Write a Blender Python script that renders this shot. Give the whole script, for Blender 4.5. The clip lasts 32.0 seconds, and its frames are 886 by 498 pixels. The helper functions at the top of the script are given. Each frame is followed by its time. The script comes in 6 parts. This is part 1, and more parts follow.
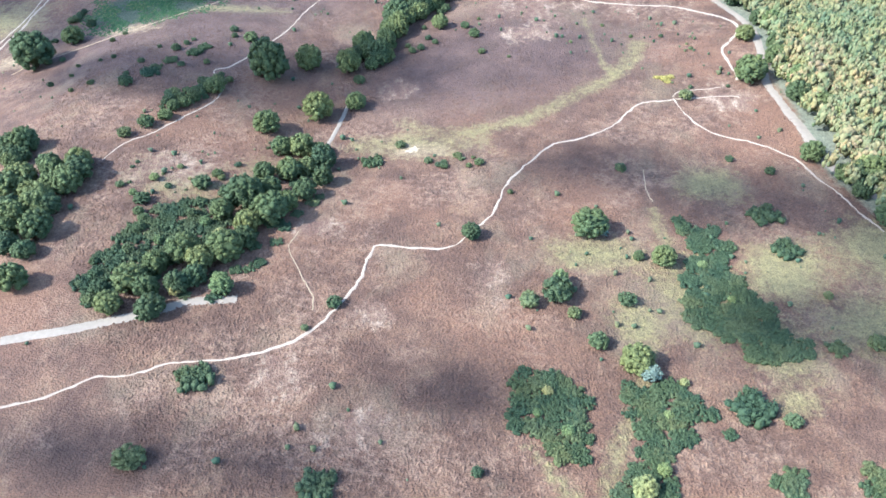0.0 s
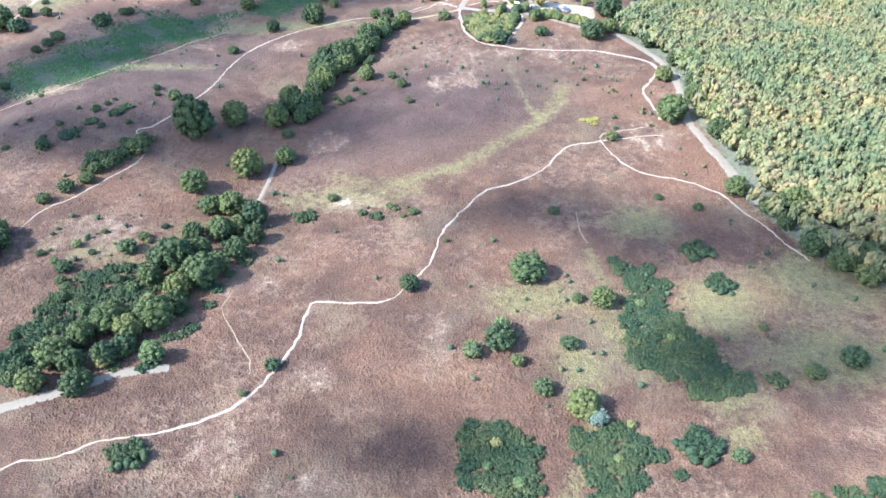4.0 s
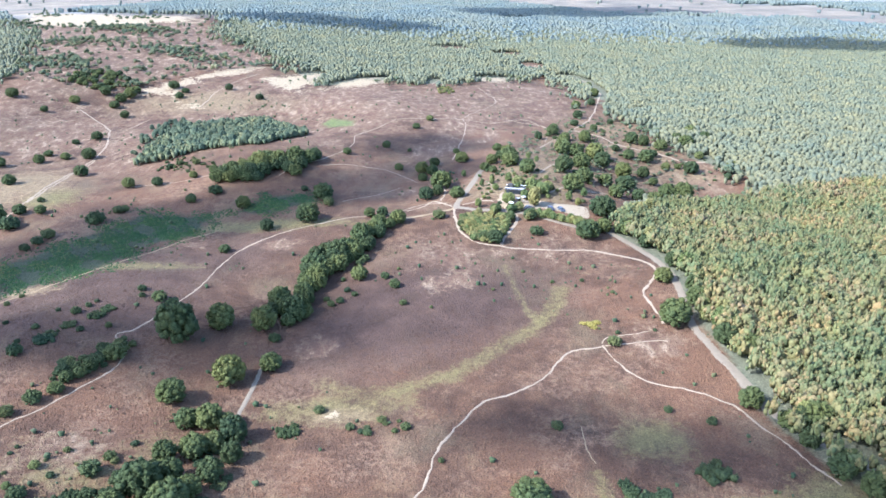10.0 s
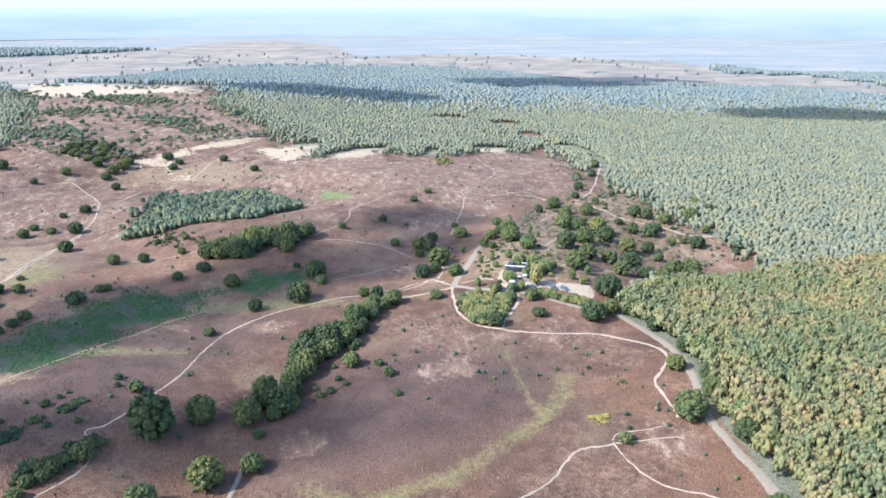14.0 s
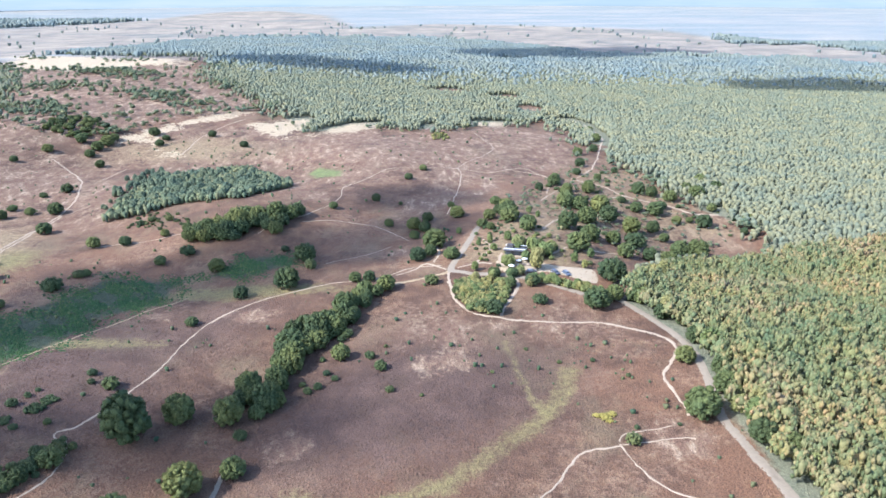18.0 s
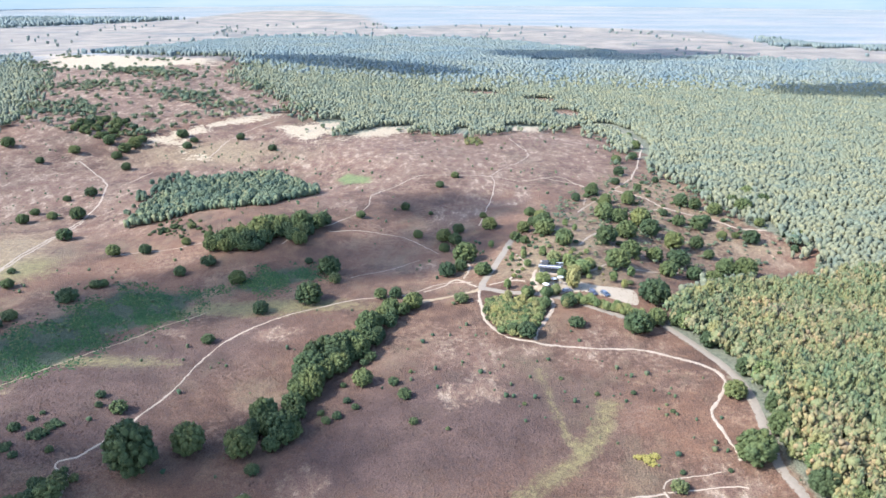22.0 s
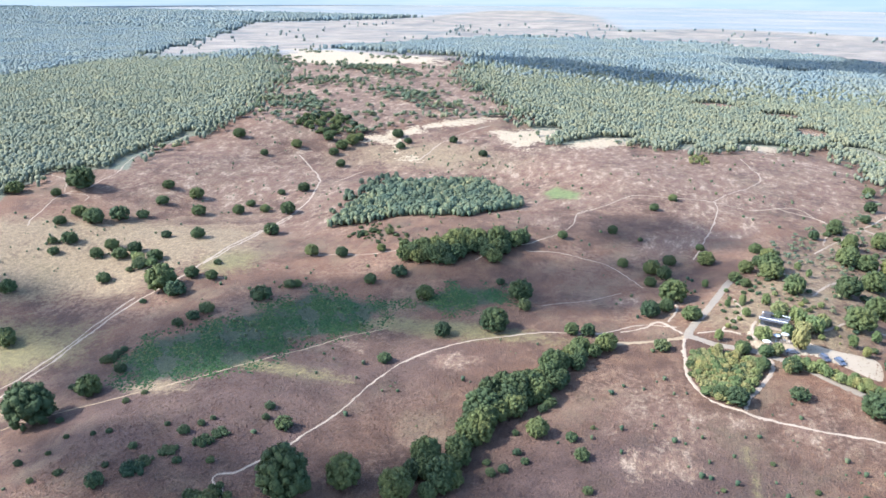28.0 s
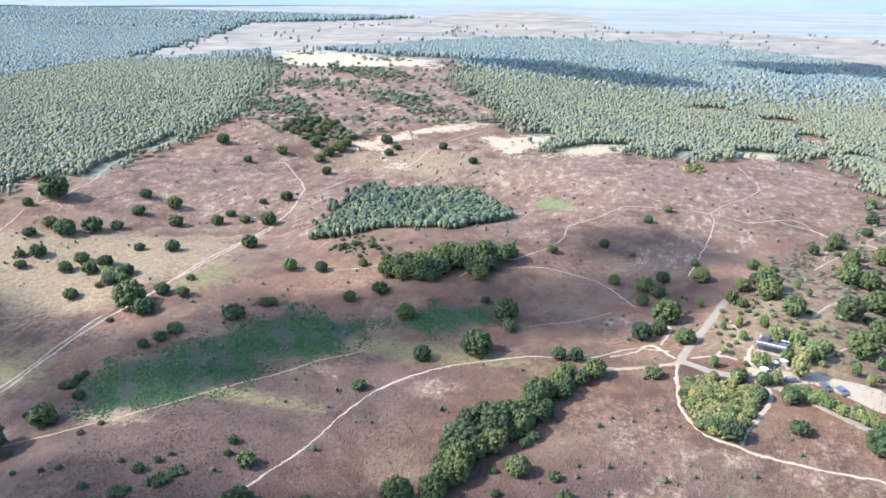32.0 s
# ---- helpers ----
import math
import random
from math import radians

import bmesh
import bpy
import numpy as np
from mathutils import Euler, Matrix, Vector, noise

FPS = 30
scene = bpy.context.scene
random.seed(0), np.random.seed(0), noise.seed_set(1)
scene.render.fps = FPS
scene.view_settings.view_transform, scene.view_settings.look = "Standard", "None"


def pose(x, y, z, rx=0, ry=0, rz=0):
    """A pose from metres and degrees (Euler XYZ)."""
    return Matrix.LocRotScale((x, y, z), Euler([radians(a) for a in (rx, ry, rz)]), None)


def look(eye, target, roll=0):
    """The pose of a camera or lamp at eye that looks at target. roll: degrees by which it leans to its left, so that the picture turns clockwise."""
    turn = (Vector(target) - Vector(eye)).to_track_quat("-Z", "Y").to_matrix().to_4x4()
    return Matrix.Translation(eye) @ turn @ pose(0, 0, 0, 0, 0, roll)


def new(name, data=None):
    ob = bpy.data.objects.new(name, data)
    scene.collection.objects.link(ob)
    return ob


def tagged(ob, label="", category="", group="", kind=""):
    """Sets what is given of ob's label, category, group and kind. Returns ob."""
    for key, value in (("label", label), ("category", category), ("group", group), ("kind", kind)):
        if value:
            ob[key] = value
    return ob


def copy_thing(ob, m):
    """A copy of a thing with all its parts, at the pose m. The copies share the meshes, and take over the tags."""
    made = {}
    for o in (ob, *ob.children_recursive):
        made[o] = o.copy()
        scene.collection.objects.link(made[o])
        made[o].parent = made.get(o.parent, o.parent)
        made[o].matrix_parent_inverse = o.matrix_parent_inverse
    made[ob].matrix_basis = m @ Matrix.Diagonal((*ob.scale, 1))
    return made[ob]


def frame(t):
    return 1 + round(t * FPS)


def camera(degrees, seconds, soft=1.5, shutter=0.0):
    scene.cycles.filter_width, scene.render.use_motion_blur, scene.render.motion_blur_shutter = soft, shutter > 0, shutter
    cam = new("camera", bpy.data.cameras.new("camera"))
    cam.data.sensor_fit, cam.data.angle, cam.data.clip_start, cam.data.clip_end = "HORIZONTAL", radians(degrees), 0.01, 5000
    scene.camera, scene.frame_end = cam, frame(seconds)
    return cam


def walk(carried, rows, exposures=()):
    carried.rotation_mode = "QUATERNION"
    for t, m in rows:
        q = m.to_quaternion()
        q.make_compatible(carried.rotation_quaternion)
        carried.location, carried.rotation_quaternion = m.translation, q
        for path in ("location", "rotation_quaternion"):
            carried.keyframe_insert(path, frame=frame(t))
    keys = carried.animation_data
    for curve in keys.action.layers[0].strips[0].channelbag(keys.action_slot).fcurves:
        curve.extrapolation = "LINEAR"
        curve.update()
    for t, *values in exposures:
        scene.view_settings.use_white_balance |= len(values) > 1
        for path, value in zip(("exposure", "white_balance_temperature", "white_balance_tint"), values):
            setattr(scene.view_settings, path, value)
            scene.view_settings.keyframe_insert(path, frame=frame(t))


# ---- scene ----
# ---- the flight: seconds, eye, target, roll ----
PATH = [
    (0, (0.47, -31.06, 118.97), (-8.05, 47.88, 58.18), -0.50),
    (0.5, (0.07, -31.08, 119.01), (-2.53, 48.25, 58.19), -0.62),
    (1, (-0.20, -31.05, 119.01), (-2.07, 48.32, 58.21), -0.50),
    (1.5, (-0.28, -30.88, 118.94), (-1.84, 48.52, 58.16), -0.46),
    (2, (-0.22, -30.54, 118.86), (-1.61, 48.87, 58.10), -0.43),
    (2.5, (-0.20, -30.08, 118.86), (-1.45, 48.60, 57.15), -0.47),
    (3, (-0.16, -29.54, 118.94), (-1.26, 49.12, 57.21), -0.43),
    (3.5, (-0.10, -28.84, 119.06), (-1.07, 49.83, 57.33), -0.39),
    (4, (-0.06, -28.05, 119.21), (-0.83, 54.48, 62.74), -0.29),
    (4.5, (-0.08, -27.24, 119.33), (-0.69, 58.98, 68.67), -0.22),
    (6.5, (-0.72, -23.69, 119.02), (-0.72, 66.57, 75.98), -0.15),
    (7, (-0.83, -22.56, 119.04), (-0.72, 67.72, 76.04), -0.14),
    (7.5, (-0.84, -21.19, 119.13), (-0.68, 69.09, 76.13), -0.12),
    (8, (-0.75, -19.76, 119.18), (-0.62, 70.53, 76.20), -0.13),
    (8.5, (-0.65, -18.21, 119.27), (-0.54, 72.08, 76.28), -0.14),
    (9, (-0.53, -16.53, 119.45), (-0.45, 73.75, 76.43), -0.12),
    (9.5, (-0.51, -14.68, 119.71), (-0.45, 76.11, 77.81), -0.01),
    (10, (-0.50, -12.92, 119.78), (-0.48, 80.12, 83.14), 0.04),
    (10.5, (-0.39, -11.07, 119.72), (-0.44, 83.92, 88.46), 0.10),
    (11, (-0.24, -9.12, 119.58), (-0.35, 86.51, 90.34), 0.05),
    (11.5, (-0.12, -6.92, 119.56), (-0.22, 88.72, 90.36), 0.04),
    (12, (-0.06, -4.63, 119.67), (-0.13, 91.02, 90.47), 0.03),
    (12.5, (-0.05, -2.35, 119.82), (-0.10, 93.30, 90.66), 0.01),
    (13, (0.00, 0.00, 120.00), (-0.01, 95.67, 90.89), 0.01),
    (13.5, (0.01, 2.32, 120.19), (0.04, 97.98, 91.07), 0.03),
    (14, (0.02, 4.62, 120.30), (0.18, 100.30, 91.24), 0.03),
    (14.5, (0.11, 6.86, 120.29), (0.31, 101.91, 89.21), -0.03),
    (16.5, (0.81, 15.63, 119.71), (1.12, 110.21, 87.24), -0.13),
    (17, (0.97, 17.94, 119.62), (1.32, 112.53, 87.19), -0.13),
    (17.5, (1.09, 20.25, 119.58), (1.44, 114.85, 87.16), -0.12),
    (18, (1.19, 22.48, 119.57), (1.55, 117.08, 87.15), -0.14),
    (18.5, (1.33, 24.78, 119.57), (2.25, 119.37, 87.15), -0.17),
    (19, (1.50, 27.19, 119.59), (5.08, 121.70, 87.13), -0.26),
    (19.5, (1.64, 29.65, 119.62), (7.62, 124.03, 87.11), -0.35),
    (20, (1.74, 32.03, 119.64), (7.89, 126.39, 87.11), -0.34),
    (20.5, (1.78, 34.39, 119.67), (7.77, 128.75, 87.13), -0.34),
    (21, (1.80, 36.64, 119.71), (6.38, 131.09, 87.19), -0.24),
    (21.5, (1.71, 38.81, 119.73), (2.90, 133.38, 87.25), -0.15),
    (22, (1.55, 40.98, 119.76), (-2.05, 135.50, 87.32), 0.04),
    (22.5, (1.46, 43.31, 119.79), (-7.39, 137.48, 87.32), 0.17),
    (23, (1.53, 45.58, 119.83), (-12.50, 139.12, 87.35), 0.36),
    (23.5, (1.74, 47.67, 119.93), (-17.50, 140.26, 87.42), 0.39),
    (24, (1.97, 49.80, 120.09), (-22.43, 141.15, 87.54), 0.51),
    (24.5, (2.27, 52.06, 120.28), (-26.30, 142.18, 87.70), 0.55),
    (25, (2.55, 54.42, 120.42), (-26.79, 144.28, 87.81), 0.56),
    (25.5, (2.74, 56.73, 120.50), (-26.63, 146.58, 87.87), 0.46),
    (27.5, (3.60, 65.66, 120.84), (-25.83, 155.52, 88.27), 0.37),
    (28, (3.77, 67.90, 120.93), (-25.68, 157.75, 88.40), 0.34),
    (28.5, (3.95, 70.15, 121.09), (-25.50, 160.00, 88.53), 0.38),
    (29, (4.08, 72.29, 121.24), (-25.36, 162.16, 88.73), 0.36),
    (29.5, (4.17, 74.44, 121.38), (-25.23, 164.32, 88.87), 0.40),
    (30, (4.24, 76.61, 121.50), (-25.16, 166.50, 89.00), 0.42),
    (30.5, (4.35, 78.75, 121.62), (-25.03, 168.64, 89.11), 0.42),
    (31, (4.46, 80.95, 121.77), (-24.88, 170.84, 89.24), 0.49),
    (31.5, (4.57, 83.15, 121.87), (-24.75, 173.05, 89.35), 0.47),
    (32, (4.60, 85.33, 121.91), (-24.71, 175.24, 89.41), 0.51),
]
cam = camera(57.71, 32.0, soft=1.6)
walk(cam, [(t, look(eye, target, roll)) for t, eye, target, roll in PATH], exposures=[(0.0, 2.80, 5150, 7.5), (9.3, 2.56, 5200, 9.5), (10.8, 2.32, 5480, 11), (32.0, 2.44, 5480, 10)])

# ---- sky and sun ----
SUN_TO = Vector((-0.92, -0.40, 0.0)).normalized()
SUN_ELEV = radians(40)
world = bpy.data.worlds.new("sky")
scene.world = world
world.use_nodes = True
wn, wl = world.node_tree.nodes, world.node_tree.links
sky = wn.new("ShaderNodeTexSky")
sky.sky_type = "NISHITA"
sky.sun_disc = False
sky.sun_elevation = SUN_ELEV
sky.sun_rotation = math.atan2(SUN_TO.x, SUN_TO.y)
sky.air_density, sky.dust_density, sky.ozone_density = 1.0, 1.5, 1.5
wl.new(sky.outputs[0], wn["Background"].inputs[0])
wn["Background"].inputs[1].default_value = 0.135
sun = new("sun", bpy.data.lights.new("sun", "SUN"))
sun.data.energy, sun.data.angle, sun.data.color = 2.9, radians(1.0), (1.0, 0.945, 0.86)
sun_way = Vector((SUN_TO.x * math.cos(SUN_ELEV), SUN_TO.y * math.cos(SUN_ELEV), math.sin(SUN_ELEV)))
sun.matrix_world = look(sun_way * 900, (0, 0, 0))


CLOUD_BASE = 650.0
# the clouds of a broken cumulus sky, each by the ovals of ground that lie in its shade (x, y, rx, ry)
CLOUDS = [
    [(-186, 260, 30, 22), (-158, 290, 42, 26), (-112, 330, 52, 30), (-58, 362, 48, 28), (-8, 392, 34, 26), (-2, 440, 34, 22)],
    [(-228, 288, 36, 22), (-264, 300, 30, 18)],
    [(-142, 214, 36, 15), (-96, 210, 42, 20), (-54, 226, 24, 22)],
    [(24, 168, 26, 12), (70, 156, 36, 18), (114, 138, 34, 20)],
    [(72, 108, 32, 14)],
    [(-14, 80, 17, 9)],
    [(-46, 58, 19, 8), (-84, 57, 22, 9)],
    [(-170, 1010, 110, 60), (-70, 980, 80, 50)],
    [(170, 1240, 150, 90), (300, 1350, 120, 90)],
    [(420, 900, 110, 60)],
]


# ---- materials ----
def node_material(name, rough=0.9):
    m = bpy.data.materials.new(name)
    m.use_nodes = True
    n, l = m.node_tree.nodes, m.node_tree.links
    b = n["Principled BSDF"]
    b.inputs["Roughness"].default_value = rough
    b.inputs["Specular IOR Level"].default_value = 0.2
    return m, n, l, b


def tex_noise(n, l, coord, scale, detail=4.0, rough=0.6, stretch=None):
    t = n.new("ShaderNodeTexNoise")
    t.inputs["Scale"].default_value, t.inputs["Detail"].default_value, t.inputs["Roughness"].default_value = scale, detail, rough
    if stretch:
        mp = n.new("ShaderNodeMapping")
        mp.inputs["Scale"].default_value = stretch[:3]
        mp.inputs["Rotation"].default_value = (0, 0, stretch[3])
        l.new(coord, mp.inputs[0])
        coord = mp.outputs[0]
    l.new(coord, t.inputs["Vector"])
    return t.outputs["Fac"]


def ramp(n, l, fac, stops):
    r = n.new("ShaderNodeValToRGB")
    e = r.color_ramp.elements
    while len(e) < len(stops):
        e.new(0.5)
    for k, (p, c) in zip(e, stops):
        k.position, k.color = p, (*c, 1)
    l.new(fac, r.inputs[0])
    return r.outputs[0]


def blend(n, l, fac, a, b, mode="MIX"):
    m = n.new("ShaderNodeMix")
    m.data_type, m.blend_type = "RGBA", mode
    for s, v in ((m.inputs[0], fac), (m.inputs[6], a), (m.inputs[7], b)):
        if isinstance(v, (int, float)):
            s.default_value = v
        elif isinstance(v, tuple):
            s.default_value = (*v, 1)
        else:
            l.new(v, s)
    return m.outputs[2]


def sums(n, l, op, a, b, clamp=False):
    m = n.new("ShaderNodeMath")
    m.operation, m.use_clamp = op, clamp
    for s, v in zip(m.inputs, (a, b)):
        if isinstance(v, (int, float)):
            s.default_value = v
        else:
            l.new(v, s)
    return m.outputs[0]


def relief(n, l, b, fac, strength, distance):
    bump = n.new("ShaderNodeBump")
    bump.inputs["Strength"].default_value, bump.inputs["Distance"].default_value = strength, distance
    l.new(fac, bump.inputs["Height"])
    l.new(bump.outputs[0], b.inputs["Normal"])


def plain(name, colour, rough=0.8, grain=3.0, vary=0.18, metal=0.0):
    """A surface of one colour with fine and coarse variation."""
    m, n, l, b = node_material(name, rough)
    co = n.new("ShaderNodeTexCoord").outputs["Object"]
    f = sums(n, l, "ADD", sums(n, l, "MULTIPLY", tex_noise(n, l, co, grain), 0.6), sums(n, l, "MULTIPLY", tex_noise(n, l, co, grain * 0.13), 0.4))
    lo, hi = tuple(c * (1 - vary) for c in colour), tuple(min(1, c * (1 + vary)) for c in colour)
    l.new(ramp(n, l, f, [(0.3, lo), (0.7, hi)]), b.inputs["Base Color"])
    b.inputs["Metallic"].default_value = metal
    relief(n, l, b, f, 0.3, 0.03)
    return m


def foliage(name, tones, per_island=False, grain=1.6, patch=0.0):
    """Leaves: a tone for each plant (or each island of a joined wood), light and dark clumps in it. patch: how far like tones stand together."""
    m, n, l, b = node_material(name, 0.8)
    b.inputs["Specular IOR Level"].default_value = 0.1
    if per_island:
        pick = n.new("ShaderNodeNewGeometry").outputs["Random Per Island"]
    else:
        pick = n.new("ShaderNodeObjectInfo").outputs["Random"]
    co = n.new("ShaderNodeNewGeometry").outputs["Position"]
    if patch:
        stand = ramp(n, l, tex_noise(n, l, co, 0.035, 3.0, 0.6), [(0.32, (0, 0, 0)), (0.68, (1, 1, 1))])
        pick = sums(n, l, "ADD", sums(n, l, "MULTIPLY", pick, 1 - patch), sums(n, l, "MULTIPLY", stand, patch), True)
    tone = ramp(n, l, pick, [(i / max(1, len(tones) - 1), c) for i, c in enumerate(tones)])
    f = sums(n, l, "ADD", sums(n, l, "MULTIPLY", tex_noise(n, l, co, grain * 1.5, 3.0, 0.7), 0.55), sums(n, l, "MULTIPLY", tex_noise(n, l, co, grain * 4.5, 2.0, 0.7), 0.45))
    g = tex_noise(n, l, co, grain * 0.05, 2.0)
    dark = blend(n, l, 1.0, tone, ramp(n, l, f, [(0.32, (0.66, 0.69, 0.69)), (0.68, (1.24, 1.22, 1.12))]), "MULTIPLY")
    warm = blend(n, l, 1.0, dark, ramp(n, l, g, [(0.35, (0.88, 0.95, 1.0)), (0.65, (1.14, 1.06, 0.92))]), "MULTIPLY")
    l.new(warm, b.inputs["Base Color"])
    relief(n, l, b, tex_noise(n, l, co, grain * 2.6, 3.0, 0.75), 0.8, 0.35 / grain)
    return m


def ground_material():
    m, n, l, b = node_material("heath", 0.95)
    geo = n.new("ShaderNodeNewGeometry").outputs["Position"]

    def cover(name):
        a = n.new("ShaderNodeAttribute")
        a.attribute_name = name
        return a.outputs["Fac"]

    big, mid = tex_noise(n, l, geo, 0.018, 5.0, 0.6), tex_noise(n, l, geo, 0.09, 5.0, 0.65)
    fine, tuft = tex_noise(n, l, geo, 0.55, 4.0, 0.7), tex_noise(n, l, geo, 2.6, 3.0, 0.75)
    cell = n.new("ShaderNodeTexVoronoi")
    cell.inputs["Scale"].default_value = 2.1
    l.new(geo, cell.inputs["Vector"])
    clump = sums(n, l, "SUBTRACT", 1.0, cell.outputs["Distance"])
    tuft = sums(n, l, "ADD", sums(n, l, "MULTIPLY", tuft, 0.62), sums(n, l, "MULTIPLY", clump, 0.33))
    wisp = tex_noise(n, l, geo, 0.22, 6.0, 0.78, (1.0, 0.45, 1.0, 0.6))
    drift2 = tex_noise(n, l, geo, 0.05, 7.0, 0.72, (0.8, 1.0, 1.0, 0.9))
    drift = tex_noise(n, l, geo, 0.035, 6.0, 0.68, (1.0, 0.6, 1.0, -0.5))
    # old dark heather, faded blossom, dry pale stalks
    c = ramp(n, l, mid, [(0.30, (0.050, 0.0275, 0.0170)), (0.48, (0.071, 0.0388, 0.0232)), (0.60, (0.097, 0.0545, 0.0312)), (0.72, (0.140, 0.086, 0.048))])
    c = blend(n, l, ramp(n, l, big, [(0.48, (0, 0, 0)), (0.58, (0.7, 0.7, 0.7))]), c, blend(n, l, fine, (0.086, 0.043, 0.0245), (0.152, 0.082, 0.044)))
    c = blend(n, l, ramp(n, l, drift, [(0.52, (0, 0, 0)), (0.64, (0.4, 0.4, 0.4))]), c, (0.140, 0.108, 0.062))
    stalk = sums(n, l, "MULTIPLY", ramp(n, l, drift2, [(0.49, (0, 0, 0)), (0.58, (1, 1, 1))]), ramp(n, l, fine, [(0.42, (0, 0, 0)), (0.60, (0.5, 0.5, 0.5))]))
    c = blend(n, l, stalk, c, (0.20, 0.128, 0.080))
    c = blend(n, l, ramp(n, l, wisp, [(0.54, (0, 0, 0)), (0.68, (0.28, 0.28, 0.28))]), c, (0.195, 0.128, 0.076))

    def edge(name, lo, hi, rag=0.55, solid=False):
        near = sums(n, l, "MULTIPLY", cover(name), 4.0, True)
        if solid:
            near = sums(n, l, "MINIMUM", near, sums(n, l, "MULTIPLY", sums(n, l, "SUBTRACT", 1.0, cover(name)), 4.0, True))
        s = sums(n, l, "ADD", cover(name), sums(n, l, "MULTIPLY", sums(n, l, "MULTIPLY", near, sums(n, l, "SUBTRACT", sums(n, l, "ADD", sums(n, l, "MULTIPLY", sums(n, l, "ADD", mid, fine), 0.35), sums(n, l, "MULTIPLY", big, 0.3)), 0.5)), rag * 2))
        return ramp(n, l, s, [(lo, (0, 0, 0)), (hi, (1, 1, 1))])

    straw = ramp(n, l, fine, [(0.3, (0.110, 0.077, 0.043)), (0.7, (0.205, 0.148, 0.082))])
    grass = ramp(n, l, fine, [(0.3, (0.086, 0.071, 0.032)), (0.7, (0.158, 0.126, 0.052))])
    pale = ramp(n, l, wisp, [(0.40, (0.094, 0.053, 0.034)), (0.52, (0.136, 0.086, 0.054)), (0.61, (0.235, 0.172, 0.114))])
    fern = ramp(n, l, fine, [(0.3, (0.018, 0.026, 0.014)), (0.7, (0.046, 0.052, 0.026))])
    lush = ramp(n, l, fine, [(0.3, (0.070, 0.086, 0.030)), (0.7, (0.118, 0.132, 0.046))])
    litter = ramp(n, l, fine, [(0.3, (0.07, 0.075, 0.05)), (0.7, (0.14, 0.135, 0.085))])
    sand = ramp(n, l, fine, [(0.3, (0.235, 0.180, 0.112)), (0.7, (0.315, 0.248, 0.160))])
    # deep brown heather, darkened further to carry cloud shade in its colour
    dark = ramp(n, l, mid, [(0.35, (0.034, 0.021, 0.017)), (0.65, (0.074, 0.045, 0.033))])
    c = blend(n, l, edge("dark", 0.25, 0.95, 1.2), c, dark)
    c = blend(n, l, edge("pale", 0.5, 1.15, 2.4), c, pale)
    c = blend(n, l, edge("grass", 0.32, 0.88, 1.6), c, grass)
    c = blend(n, l, edge("straw", 0.4, 1.0, 1.6), c, straw)
    c = blend(n, l, edge("fern", 0.4, 0.7, 1.4), c, fern)
    c = blend(n, l, edge("lush", 0.35, 0.8, 1.5), c, lush)
    c = blend(n, l, edge("wood", 0.4, 0.6), c, litter)
    # the plain: woods and open land in wide strips, distance haze painted in
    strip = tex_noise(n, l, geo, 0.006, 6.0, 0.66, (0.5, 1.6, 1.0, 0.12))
    hazed_plain_c = ramp(n, l, strip, [(0.40, (0.140, 0.153, 0.146)), (0.50, (0.154, 0.164, 0.154)), (0.56, (0.185, 0.178, 0.158)), (0.66, (0.215, 0.194, 0.162))])
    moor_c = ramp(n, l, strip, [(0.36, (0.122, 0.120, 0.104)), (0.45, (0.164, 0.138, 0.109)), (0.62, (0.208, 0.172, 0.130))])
    c = blend(n, l, cover("plain"), c, hazed_plain_c)
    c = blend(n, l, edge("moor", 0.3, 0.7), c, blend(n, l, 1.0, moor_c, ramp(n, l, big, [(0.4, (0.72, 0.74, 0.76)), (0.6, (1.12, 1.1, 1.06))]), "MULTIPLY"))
    c = blend(n, l, edge("sand", 0.46, 0.60, 2.4, True), c, sand)
    c = blend(n, l, 1.0, c, ramp(n, l, tuft, [(0.34, (0.70, 0.70, 0.72)), (0.66, (1.24, 1.23, 1.20))]), "MULTIPLY")
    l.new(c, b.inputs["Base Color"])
    relief(n, l, b, sums(n, l, "ADD", fine, sums(n, l, "MULTIPLY", tuft, 1.0)), 1.0, 0.5)
    return m


M_GROUND = ground_material()
M_PATH = plain("trodden_sand", (0.215, 0.165, 0.116), 0.95, 1.5, 0.22)
M_TRACK = plain("dry_grass_track", (0.185, 0.135, 0.080), 0.95, 1.2, 0.25)
M_ROAD = plain("worn_asphalt", (0.148, 0.119, 0.086), 0.9, 1.0, 0.16)
M_BARK = plain("bark", (0.12, 0.095, 0.07), 0.95, 4.0, 0.4)
M_OAK = foliage("oak_leaves", [(0.033, 0.045, 0.022), (0.045, 0.058, 0.025), (0.058, 0.070, 0.028), (0.082, 0.088, 0.033)])
M_LIGHT = foliage("light_leaves", [(0.070, 0.092, 0.038), (0.094, 0.112, 0.044), (0.122, 0.128, 0.050), (0.160, 0.138, 0.058)])
M_SHRUB = foliage("shrub_leaves", [(0.036, 0.050, 0.026), (0.050, 0.065, 0.030), (0.076, 0.084, 0.037)])
M_SCRUB = foliage("bramble_leaves", [(0.028, 0.042, 0.022), (0.038, 0.052, 0.025), (0.056, 0.064, 0.030)], False, 1.6)
M_BROOM = foliage("broom_leaves", [(0.165, 0.145, 0.045), (0.205, 0.172, 0.050)])
M_PINE = foliage("pine_needles", [(0.054, 0.070, 0.048), (0.066, 0.082, 0.054), (0.082, 0.094, 0.060)])
M_SILVER = foliage("grey_leaves", [(0.090, 0.112, 0.092), (0.105, 0.128, 0.103)])
